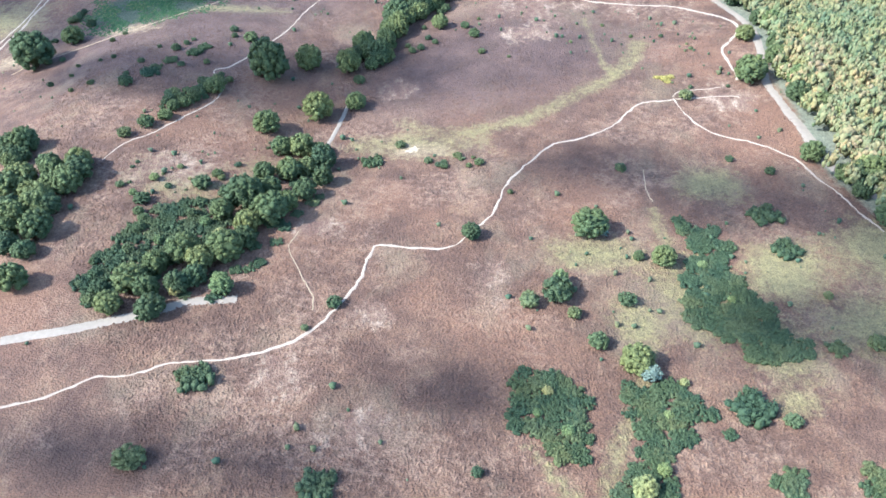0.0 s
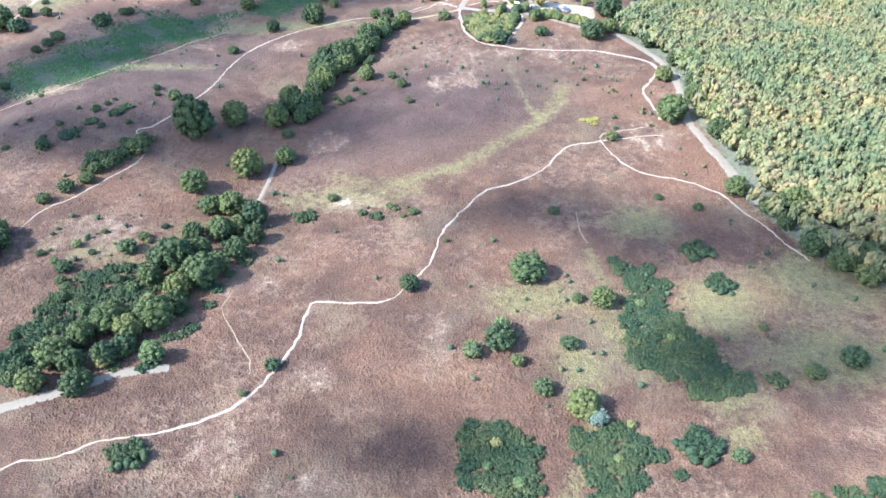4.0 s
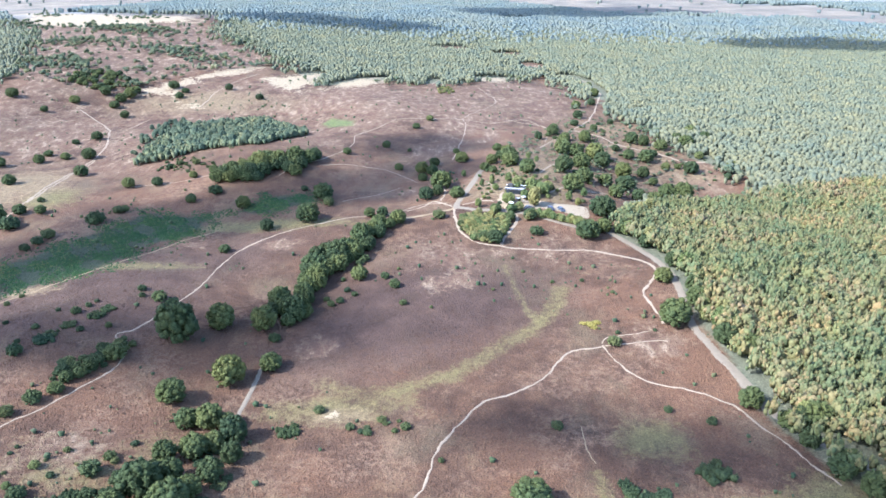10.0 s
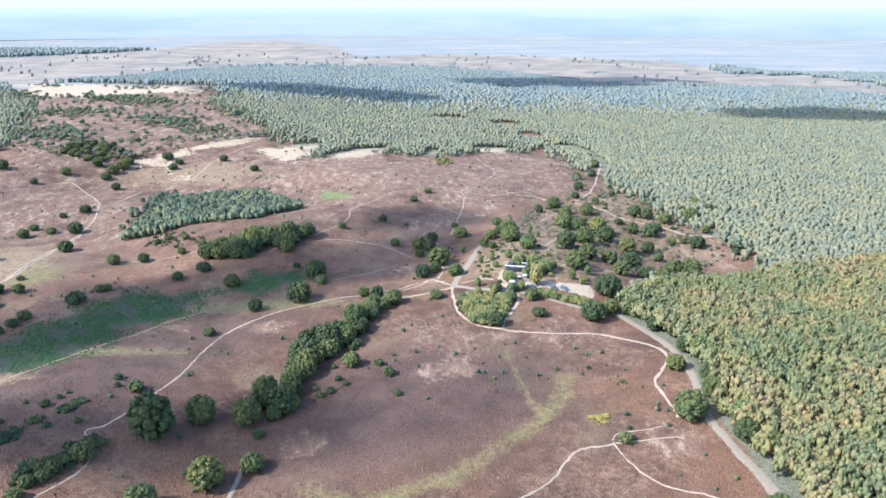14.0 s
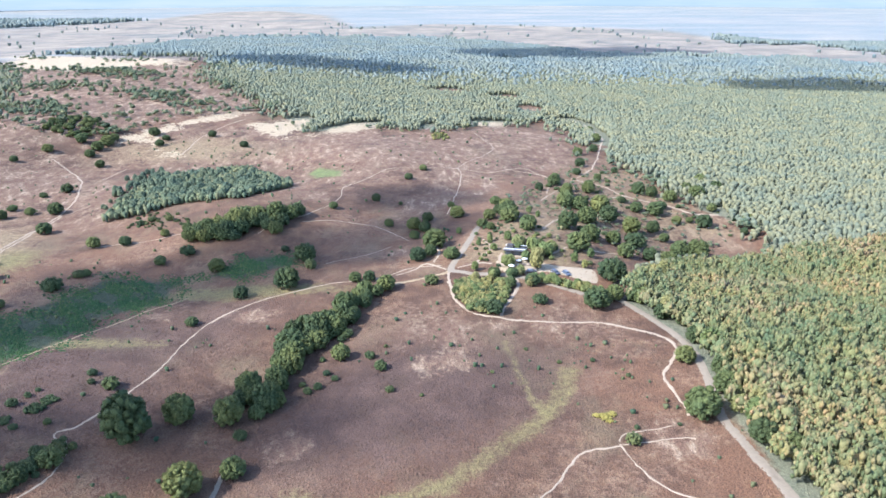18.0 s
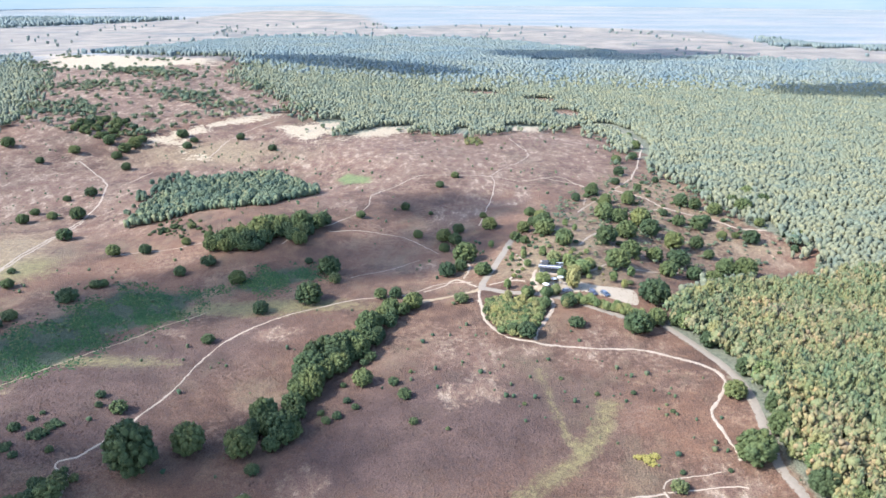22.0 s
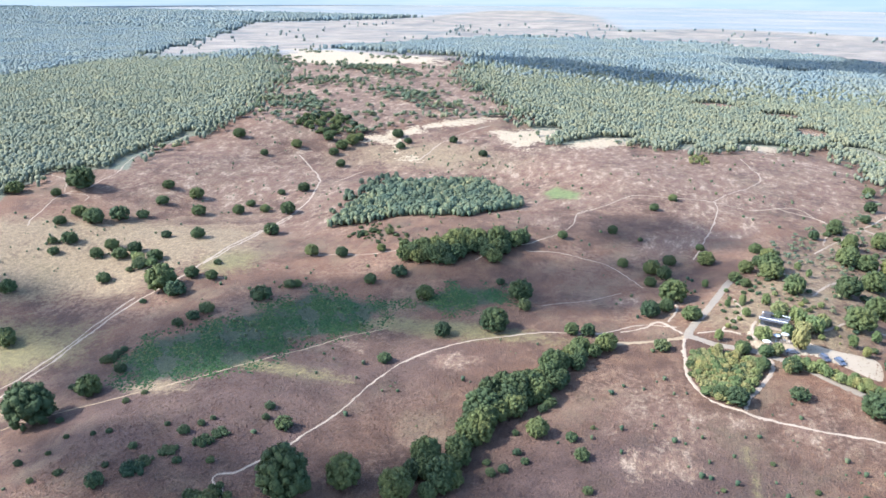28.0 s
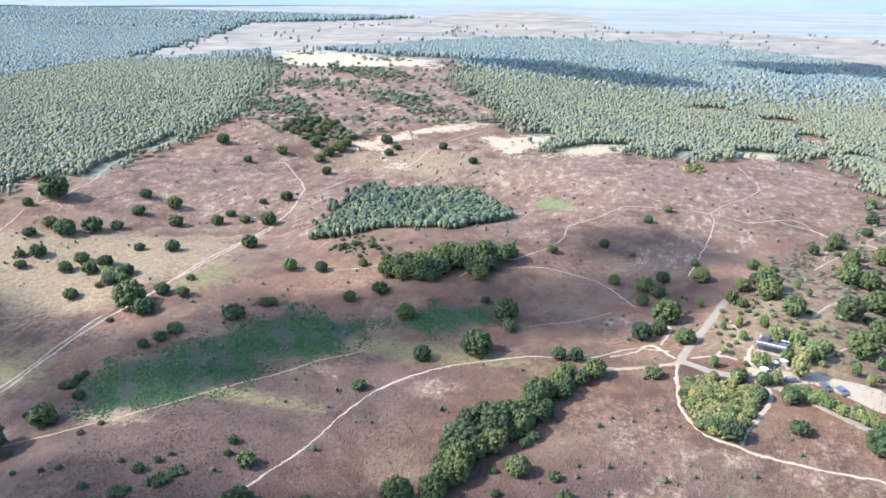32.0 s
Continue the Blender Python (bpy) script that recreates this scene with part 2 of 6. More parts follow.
M_WOOD_BROAD = foliage("mixed_wood_leaves", [(0.056, 0.072, 0.038), (0.068, 0.084, 0.042), (0.082, 0.094, 0.045), (0.098, 0.102, 0.049), (0.116, 0.110, 0.053), (0.138, 0.115, 0.057), (0.168, 0.122, 0.066), (0.150, 0.102, 0.062)], True, 1.6, 0.45)
M_WOOD_PINE = foliage("pine_wood_needles", [(0.078, 0.084, 0.060), (0.094, 0.099, 0.069), (0.110, 0.111, 0.073), (0.128, 0.121, 0.076)], True, 1.6, 0.3)
M_FERN = foliage("bracken", [(0.015, 0.036, 0.015), (0.021, 0.047, 0.018), (0.030, 0.058, 0.021), (0.085, 0.076, 0.032)], True, 0.8, 0.3)
# needle tones blued and greyed to carry the haze of distance
M_WOOD_HAZED = foliage("hazed_wood_needles", [(0.094, 0.112, 0.112), (0.106, 0.122, 0.118), (0.120, 0.131, 0.120)], True, 0.3, 0.4)
M_SEEDLING = foliage("seedling_leaves", [(0.034, 0.052, 0.030), (0.046, 0.065, 0.035), (0.078, 0.080, 0.042)], True, 1.0)
M_MARGIN = foliage("margin_leaves", [(0.054, 0.070, 0.046), (0.070, 0.086, 0.053), (0.090, 0.100, 0.058), (0.116, 0.112, 0.063)], True, 0.8)
M_SAPLING = foliage("sapling_leaves", [(0.080, 0.094, 0.040), (0.108, 0.112, 0.046), (0.140, 0.128, 0.052), (0.172, 0.142, 0.060), (0.098, 0.100, 0.046)], True, 1.2, 0.3)

# ---- the lie of the land: rounded hills and hollows (x, y, radius, height) ----
HILLS = [
    (-360, 868, 320, 25.7), (-100, 400, 40, 9.8), (40, 360, 40, 7.5), (-60, 520, 40, 6.4), (-120, 220, 40, 6.3), (-300, 580, 40, 6),
    (-280, 920, 40, 4.6), (100, 240, 40, 4.5), (-300, 440, 40, 4.5), (-200, 360, 40, 3.6), (60, 400, 40, 3.5), (-20, 240, 40, 3.3),
    (-100, 140, 40, 3.3), (-160, 320, 40, 3.3), (-60, 320, 40, 3.1), (-334, 410, 80, 2.2), (-40, 440, 40, 2.1), (0, 500, 40, 1.2),
    (0, 160, 55, 1.1), (-160, 460, 40, 0.7),
]
HOLLOWS = [
    (30, 332, 80, -0.2), (-180, 560, 40, -1.2), (-240, 600, 40, -1.3), (-200, 500, 55, -1.5), (-340, 480, 40, -1.8), (-126, 566, 80, -2.3),
    (40, 700, 120, -2.4), (80, 160, 40, -2.4), (40, 220, 40, -2.8), (-204, 280, 80, -3.5), (40, 100, 40, -3.6), (-60, 260, 40, -4.8),
    (-40, 860, 120, -5.2), (100, 680, 40, -5.3), (-48, 46, 80, -5.9), (-20, 380, 40, -6.2), (-160, 400, 40, -6.3), (-60, 180, 40, -6.8),
    (-200, 220, 40, -7), (-120, 340, 40, -7.4), (-240, 420, 40, -7.6), (-220, 520, 40, -7.7), (-256, 150, 80, -8.4), (-100, 500, 40, -8.6),
    (-240, 300, 40, -8.6), (120, 380, 40, -9.8),
]
LAND = np.array(HILLS + HOLLOWS, float)


def land(x, y):
    """Height of the ground, for numbers or arrays."""
    x, y = np.asarray(x, float), np.asarray(y, float)
    z = np.zeros(np.broadcast(x, y).shape)
    for cx, cy, r, h in LAND:
        z = z + h * np.exp(-((x - cx) ** 2 + (y - cy) ** 2) / (2 * r * r))
    return z


def inside(poly, x, y):
    """Whether points lie in a polygon."""
    x, y = np.asarray(x, float), np.asarray(y, float)
    hit = np.zeros(np.broadcast(x, y).shape, bool)
    for (ax, ay), (bx, by) in zip(poly, poly[1:] + poly[:1]):
        if ay == by:
            continue
        cross = (ay > y) != (by > y)
        hit ^= cross & (x < (bx - ax) * (y - ay) / (by - ay) + ax)
    return hit


def reach(poly, x, y, soft):
    """1 inside a polygon, falling to 0 over soft metres outside it."""
    x, y = np.asarray(x, float), np.asarray(y, float)
    d = np.full(np.broadcast(x, y).shape, 1e9)
    for (ax, ay), (bx, by) in zip(poly, poly[1:] + poly[:1]):
        vx, vy = bx - ax, by - ay
        t = np.clip(((x - ax) * vx + (y - ay) * vy) / (vx * vx + vy * vy + 1e-9), 0, 1)
        d = np.minimum(d, np.hypot(x - ax - t * vx, y - ay - t * vy))
    d = np.where(inside(poly, x, y), -d, d)
    return np.clip(0.5 - d / (2 * soft), 0, 1)


# ---- outlines of ground cover ----
BRACKEN_A = [(-174.4, 262.3), (-174.1, 281.4), (-163.4, 286.5), (-145.5, 314.5), (-137.4, 336.2), (-104, 331.6), (-104.4, 305.7), (-120.8, 294.6), (-128.5, 267), (-142.9, 257.4), (-155.2, 251)]
BRACKEN_B = [(-97.4, 332.6), (-85.1, 350.9), (-65, 353.4), (-59.9, 342), (-77.8, 327.9)]
PINEWOOD = [(-168, 406.6), (-167.3, 449.3), (-165.3, 494), (-121.3, 520), (-97, 492), (-79.7, 454.5), (-98.1, 417.8), (-137.6, 423.6), (-151.2, 412.8)]
BELT = [(-115.4, 373.7), (-105.2, 381.3), (-84.7, 389.9), (-66.2, 397.1), (-73.8, 377.5), (-90.2, 366.5), (-110.1, 366.3)]
CLUMP = [(6.8, 316.2), (13.3, 318.6), (26.1, 314.7), (28.7, 310.3), (24.9, 296.3), (18.6, 287.4), (10.6, 292.4), (7, 303.3)]
NEARWOOD = [(-89.7, 95), (-78, 108), (-72, 128), (-72, 150), (-66, 170), (-54, 167.1), (-50, 154.9), (-56, 132.6), (-62, 114.2), (-68, 100), (-79.7, 93.5)]
NEAR_THICKET = [(-102.8, 108.7), (-97.8, 119.8), (-93.1, 137.9), (-81.1, 142), (-78.2, 153.4), (-73, 151.4), (-73, 127.7), (-78, 119.9), (-83, 109.8), (-89, 99), (-97.2, 98.1)]
LOW_BUSHES = [(-28.1, 167.7), (-22.7, 173.3), (-12.4, 172.3), (-8.9, 167.7), (-20.3, 164.2)]
SCRUB_A = [(3, 89.7), (11.5, 91.5), (18.1, 83.6), (17.9, 69), (13.3, 64.9), (7.2, 73.1), (1.7, 74.4)]
SCRUB_B = [(41.4, 146.8), (54, 142), (54.2, 128.4), (61.6, 113.5), (59.7, 105.9), (47.6, 102.6), (41.3, 110.2), (42.3, 124.2), (45.5, 135)]
SCRUB_C = [(25.7, 89), (38.8, 88.9), (43.4, 82.4), (36, 73.5), (30.1, 57.6), (19.9, 57.7), (26.8, 70.8)]
SCRUB_D = [(68.3, 69.6), (84.3, 75.9), (76.1, 56.4), (65.1, 60.5)]
SCRUB_E = [(50.9, 67.8), (57.2, 67.6), (56.6, 62.3), (51.5, 62.5)]
SCRUB_F = [(51, 104), (60, 107), (67, 104), (65, 99), (57, 96), (51, 97)]
DELLWOOD = [(-115.3, 188.3), (-106.4, 202.2), (-99.1, 212.1), (-95.5, 206.9), (-98.7, 195.2), (-110.1, 183.7)]
WESTWOOD = [(-152, 162.7), (-142.2, 164.8), (-128.4, 151.9), (-116.1, 154), (-116.3, 143.9), (-121.8, 135.5), (-115.7, 114.6), (-113.6, 102.5), (-113.7, 94.9)]
SCATTER = [(-307, 562), (-340, 600), (-346, 640), (-372, 700), (-404, 780), (-450, 862), (-470, 900), (-360, 860), (-278, 905), (-245, 872), (-202, 810), (-148, 725), (-119, 692), (-148, 660), (-189, 650), (-227, 585), (-257, 557)]
GRASS_PATCH = [(-79, 498), (-73, 507.5), (-56.1, 491.2), (-56.9, 477.7), (-72.1, 478.8)]
SAND_PATCHES = [
    [(-35.8, 175.9), (-30.9, 179.3), (-25.4, 175.5), (-29.4, 172.3)],
    [(-141.6, 626.5), (-123.8, 644), (-103, 661.1), (-95.1, 646), (-104.8, 603), (-104.2, 580.5), (-114.5, 586.1)],
    [(-89.7, 594.2), (-83.7, 622.5), (-65.9, 642.5), (-44.3, 654.2), (-44.4, 633.3), (-71.9, 606.7)],
    [(-225.2, 577.7), (-213.9, 598.2), (-193.6, 624.1), (-176.6, 650.8), (-146.5, 673), (-175.6, 631.7), (-201.1, 591.7), (-214.5, 576.1)],
    [(-206, 579.4), (-202, 587.8), (-192.3, 563.7), (-174.7, 553.8), (-169.1, 548), (-188.7, 554.8)],
    [(26.4, 674.8), (52, 687.4), (63.3, 685.1), (48.5, 658.7), (28, 656.7)],
    [(75.2, 742.1), (88.2, 751.3), (86.6, 734.3), (76.2, 728.1)],
    [(24.6, 328.3), (26.1, 336.2), (31.1, 331.4), (37.7, 329.5), (41.6, 325.5), (40.5, 321.5), (34, 321.9), (25, 324.3)],
    [(-592, 1166), (-480, 1094), (-381, 1030), (-304, 1024), (-276, 896), (-336, 890), (-359, 854), (-452, 898)],
]
GRASSY = [
    (59.7, 85.8, 6, 5), (66.2, 126.2, 10, 12), (30.4, 106.8, 7.8, 7.5), (-31.5, 178.8, 20.5, 7), (86.9, 108.3, 18.1, 11.4), (22, 130.6, 12.8, 6.6), (53.3, 163.1, 9.6, 8.3),
    (-82.2, 315.3, 50.3, 6.2), (-132.6, 270.3, 37.4, 4.7), (-225.1, 270.4, 27.9, 20.5), (-187.2, 349.4, 13.2, 14.8), (-261.4, 323.9, 31.8, 18.6),
]
PALE = [
    (-8, 425, 16, 20), (-14, 357, 26, 5), (-30, 470, 10, 14), (64, 216, 9, 6), (70, 210, 6, 8),
    (-27.9, 70.4, 9.8, 8.1), (-4.8, 119.4, 6.8, 10.2), (-47.2, 82.9, 12.8, 7.5), (-31.3, 103.2, 7.7, 5.4), (-98.5, 153.8, 16.1, 10.8), (-50.1, 134.5, 8.7, 5),
    (-1.7, 249.9, 6.7, 10.3), (63.8, 209.3, 8, 7), (-40.7, 210.7, 6.8, 8.6), (136.5, 407.7, 25.2, 22.4), (-66.7, 293, 10.8, 7.1), (-107.8, 294.4, 12.9, 6.8),
    (18.6, 278, 13.3, 8.6), (6.2, 255.2, 8.2, 9.8), (-5.3, 476.5, 33, 23.2), (-65.2, 429.6, 14.6, 13.8),
]
STRAW_SLOPE = [(-205, 305), (-195, 345), (-180, 372), (-200, 405), (-260, 385), (-330, 350), (-330, 300), (-260, 300)]
STRAW = [(-190, 235, 14, 9), (-150, 250, 16, 6), (-240, 345, 25, 18), (28, 345, 22, 14), (45, 372, 22, 14), (-170, 560, 60, 30)]

FAR_MOOR = [(-800, 1130), (-690, 930), (-610, 930), (-590, 1090), (-540, 1172), (-500, 1241), (-453, 1517), (-377, 1641), (0, 1602), (202, 1358), (240, 1255), (365, 1269), (514, 1205), (599, 1100), (624, 1047), (707, 1192), (693, 1278), (649, 1457), (531, 1493), (532, 1661), (502, 1850), (295, 1993), (0, 2109), (-197, 1992), (-338, 2556), (-557, 2880), (-730, 2791), (-817, 2239), (-953, 2036), (-1103, 1906)]
GRASS_BANDS = [
    (4.5, [(-15.7, 185.1), (-7.6, 188.3), (3.1, 193.3), (12, 201.8), (20.7, 211.5), (30.9, 222.1), (37.4, 235), (41.1, 246.8)]),
    (2.2, [(30.9, 222.1), (27.5, 235), (25.1, 249.4), (23, 267.8)]),
    (5.0, [(-35.4, 191), (-26.1, 185.7), (-15.7, 185.1)]),
    (3.0, [(20, 57.9), (22.2, 68.3), (27.3, 82.9), (32, 99.6), (37.4, 110.6), (40.5, 131), (37.3, 149.6)]),
    (2.0, [(6, 69.6), (10.1, 64.3), (13.9, 59.2)]),
]
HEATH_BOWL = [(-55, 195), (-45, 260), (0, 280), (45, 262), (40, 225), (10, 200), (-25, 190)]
# heath in the path loop, lightened with pale cover to look sunlit
LOOP_HEATH = [(0, 262), (30, 268), (68, 262), (66, 290), (40, 302), (22, 280), (-2, 300), (-22, 290), (-14, 270)]
HEDGEROW = [(-56.3, 229.8), (-52.7, 248.8), (-50.8, 270.5), (-48, 279.4), (-40.2, 283.4), (-31.2, 300.1), (-19.9, 316.3), (-17.6, 312.5), (-25.3, 296.9), (-33.8, 277.4), (-40.2, 262), (-44.2, 246.9), (-47.7, 228.8), (-53.5, 224.3)]
FAR_HEATH = [(-345, 395), (-190, 385), (-150, 395), (-60, 440), (40, 470), (110, 500), (115, 620), (80, 700), (-40, 640), (-120, 640), (-310, 590), (-330, 500)]
TERRACE_SCRUB = [(18.7, 376.7), (42.5, 401.8), (47.8, 369.3), (69.8, 363.6), (64.1, 327.6), (42.4, 325.2), (20.2, 327.6), (12, 339.5)]
EAST_ROUGH = [(36.9, 438.5), (79.5, 512.7), (126.7, 525.5), (145.5, 438.4), (161.7, 403.2), (115, 373.3), (75.6, 344.7), (46, 355.4), (26.5, 376.4)]
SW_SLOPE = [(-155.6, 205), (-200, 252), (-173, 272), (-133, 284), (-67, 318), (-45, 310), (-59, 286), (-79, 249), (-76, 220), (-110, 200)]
GRASSY += [(95, 136, 17, 14), (108, 154, 10, 12), (45, 118, 12, 16), (60, 100, 8, 14)]
HEDGE = [(35.2, 310.8), (36.5, 315.6), (42, 316.4), (58.5, 309.4), (62.5, 305), (60.5, 303.2), (54.5, 306.3), (42, 312.4)]
NEAR_ROUGH = [(-110.6, 149.2), (-110.5, 161.6), (-84.9, 156.6), (-79.1, 165.7), (-74.9, 178.0), (-66.5, 164.6), (-72.6, 145.5), (-82.7, 135.3), (-96.7, 128.2)]
STRAW += [(-30, 176, 13, 5)]

OPEN_HEATH = [(130, -60), (115, 110), (107, 133), (96, 147), (90, 162), (85, 179), (86, 200), (83, 216), (83, 236), (80, 267), (73, 290), (68, 298), (77, 319),
              (101, 343), (140, 366), (160, 369), (160, 383), (153, 405), (143, 431), (134, 470), (122, 520), (110, 556), (111, 610), (104, 684), (88, 709),
              (30, 649), (-2, 639), (-38, 631), (-84, 614), (-105, 620), (-119, 667), (-148, 690), (-230, 650), (-305, 597), (-316, 553), (-328, 525),
              (-324, 478), (-314, 435), (-337, 416), (-341, 381), (-430, 330), (-430, -60)]
BROADLEAF = [(60, -60), (60, 290), (77, 317), (101, 340), (140, 362), (170, 368), (230, 372), (420, 480), (420, -60)]


# sandy openings in the pine wood
CLEARINGS = [(10, 839, 26, 20), (64, 808, 20, 16), (82, 745, 12, 20), (100, 1158, 26, 30), (-324, 648, 22, 18), (-276, 779, 26, 12), (-322, 805, 24, 16), (380, 1215, 26, 24)]


def wobble(x, y):
    """Shifts places a little, so that a smooth outline turns ragged."""
    k = np.clip((y - 320) / 40, 0, 1)
    return (x + k * (6 * np.sin(y / 13 + 2 * np.sin(x / 29)) + 3.5 * np.sin(y / 4.7 + x / 6.1)), y + k * (7 * np.sin(x / 15 + 2 * np.sin(y / 31)) + 3.5 * np.sin(x / 5.3 - y / 7.7)))


def graded(lo, hi, step, far_lo, far_hi, grow):
    """Even steps from lo to hi, then ever longer ones out to the far ends."""
    mid = list(np.arange(lo, hi + step / 2, step))
    for sign, end in ((1, far_hi), (-1, far_lo)):
        s, at, out = step, (mid[-1] if sign > 0 else mid[0]), []
        while sign * (end - at) > s:
            s *= grow
            at += sign * s
            out.append(at)
        mid = mid + out if sign > 0 else out[::-1] + mid
    return np.array(mid)


def mesh_from(name, verts, faces, material, smooth=False):
    """A mesh from an array of places and one of three or four corners a face."""
    me = bpy.data.meshes.new(name)
    verts, faces = np.asarray(verts, np.float32), np.asarray(faces, np.int32)
    k = faces.shape[1]
    me.vertices.add(len(verts))
    me.vertices.foreach_set("co", verts.ravel())
    me.loops.add(faces.size)
    me.loops.foreach_set("vertex_index", faces.ravel())
    me.polygons.add(len(faces))
    me.polygons.foreach_set("loop_start", np.arange(0, faces.size, k, dtype=np.int32))
    me.update(calc_edges=True)
    me.polygons.foreach_set("use_smooth", np.full(len(faces), smooth))
    me.materials.append(material)
    me.validate()
    return me


def grid_faces(nx, ny):
    a = (np.arange(ny - 1)[:, None] * nx + np.arange(nx - 1)[None]).ravel()
    return np.stack([a, a + 1, a + nx + 1, a + nx], 1)


def covers(x, y):
    """How much of each ground cover lies at the given places."""
    def ovals(rows):
        v = np.zeros(len(x))
        for cx, cy, rx, ry in rows:
            v = np.maximum(v, np.exp(-(((x - cx) / rx) ** 2 + ((y - cy) / ry) ** 2) * 0.7))
        return v

    def bands(rows):
        v = np.zeros(len(x))
        for w, line in rows:
            d = np.full(len(x), 1e9)
            for (ax, ay), (bx, by) in zip(line, line[1:]):
                vx, vy = bx - ax, by - ay
                t = np.clip(((x - ax) * vx + (y - ay) * vy) / (vx * vx + vy * vy), 0, 1)
                d = np.minimum(d, np.hypot(x - ax - t * vx, y - ay - t * vy))
            v = np.maximum(v, np.exp(-(d / w) ** 2))
        return v

    s = np.zeros(len(x))
    for poly in SAND_PATCHES:
        s = np.maximum(s, 0.75 * reach(poly, x, y, 3.0) if poly is SAND_PATCHES[0] else reach(poly, x, y, 26.0 if poly is SAND_PATCHES[-1] else 12.0 if poly[0][1] > 420 else 2.5 if poly[0][1] > 200 else 6.0))
    dunes = reach(SCATTER, x, y, 14)
    return {
        "grass": np.maximum(np.maximum(np.maximum(ovals(GRASSY), 0.6 * reach(NEAR_ROUGH, x, y, 12)), 0.45 * reach(TERRACE_SCRUB, x, y, 12)), 0.72 * bands(GRASS_BANDS)), "pale": np.maximum(np.maximum(np.maximum(np.maximum(ovals(PALE) * 0.95, 1.2 * np.exp(-((np.hypot((x - 14) / 15, (y - 466) / 22) - 1) / 0.35) ** 2)), ovals(CLEARINGS)), dunes * 1.0), np.maximum(0.9 * reach(LOOP_HEATH, x, y, 16), np.maximum(0.8 * reach(FAR_HEATH, x, y, 30), 0.9 * reach(SAND_PATCHES[-1], x, y, 90)))),
        "straw": np.maximum(reach(STRAW_SLOPE, x, y, 14), np.maximum(ovals(STRAW), np.maximum(0.72 * reach(TERRACE_SCRUB, x, y, 12), 0.7 * reach(EAST_ROUGH, x, y, 20)))),
        # bowl and slope: dark heather with cloud shade painted over it
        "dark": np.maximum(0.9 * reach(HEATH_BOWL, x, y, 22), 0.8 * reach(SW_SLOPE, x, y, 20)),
        "fern": np.maximum(reach(BRACKEN_A, x, y, 5), reach(BRACKEN_B, x, y, 4)) * 0.85,
        "lush": 0.9 * reach(GRASS_PATCH, x, y, 4), "sand": s,
        "wood": np.where(y < 1000, (1 - reach(OPEN_HEATH, *wobble(x, y), 6)) * (1 - dunes) * (1 - ovals(CLEARINGS)) * (1 - np.clip(2.2 * reach(SAND_PATCHES[-1], x, y, 80), 0, 1)) * (1 - reach(FAR_MOOR, x, y, 25)), 0),
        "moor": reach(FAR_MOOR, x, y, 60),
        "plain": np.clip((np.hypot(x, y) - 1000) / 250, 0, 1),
    }


def build_ground():
    gx, gy = graded(-350, 150, 2.5, -4400, 3400, 1.045), graded(30, 660, 2.5, -700, 4850, 1.045)
    X, Y = np.meshgrid(gx, gy)
    x, y = X.ravel(), Y.ravel()
    z = land(x, y)
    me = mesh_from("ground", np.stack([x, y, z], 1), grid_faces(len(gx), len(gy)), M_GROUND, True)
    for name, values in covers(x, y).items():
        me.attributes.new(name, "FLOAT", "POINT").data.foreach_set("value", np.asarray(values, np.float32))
    return tagged(new("ground", me), "rolling heathland of faded purple heather with dry grass", "ground", kind="structure")


ground = build_ground()


def build_backdrop():
    """A glowing sheet out at the horizon, painted with the last of the plain in blue haze."""
    m, n, l, b = node_material("glowing_haze", 1.0)
    z = n.new("ShaderNodeSeparateXYZ")
    l.new(n.new("ShaderNodeNewGeometry").outputs["Position"], z.inputs[0])
    geo = n.new("ShaderNodeNewGeometry").outputs["Position"]
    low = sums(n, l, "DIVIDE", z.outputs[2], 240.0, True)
    # haze painted by height: paler up to the horizon, bluer above
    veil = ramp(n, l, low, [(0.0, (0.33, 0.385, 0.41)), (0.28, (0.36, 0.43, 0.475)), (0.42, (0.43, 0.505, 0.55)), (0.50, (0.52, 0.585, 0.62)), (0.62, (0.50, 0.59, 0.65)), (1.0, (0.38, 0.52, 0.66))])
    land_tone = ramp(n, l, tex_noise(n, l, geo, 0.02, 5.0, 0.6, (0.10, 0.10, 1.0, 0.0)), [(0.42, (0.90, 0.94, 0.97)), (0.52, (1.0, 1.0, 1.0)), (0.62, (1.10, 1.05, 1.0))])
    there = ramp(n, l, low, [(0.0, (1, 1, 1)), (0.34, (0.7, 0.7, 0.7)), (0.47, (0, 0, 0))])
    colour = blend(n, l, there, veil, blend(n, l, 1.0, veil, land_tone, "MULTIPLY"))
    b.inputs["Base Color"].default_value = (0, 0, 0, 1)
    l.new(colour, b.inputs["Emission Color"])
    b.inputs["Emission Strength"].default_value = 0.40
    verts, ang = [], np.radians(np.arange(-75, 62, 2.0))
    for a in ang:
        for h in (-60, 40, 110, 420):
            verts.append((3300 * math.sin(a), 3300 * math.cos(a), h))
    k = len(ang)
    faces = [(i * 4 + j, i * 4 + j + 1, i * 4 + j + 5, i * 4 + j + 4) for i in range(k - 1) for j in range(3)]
    tagged(new("backdrop", mesh_from("backdrop", verts, faces, m)), "glowing backdrop painted with hazy blue woods and fields on the horizon", "backdrop", kind="structure")


build_backdrop()


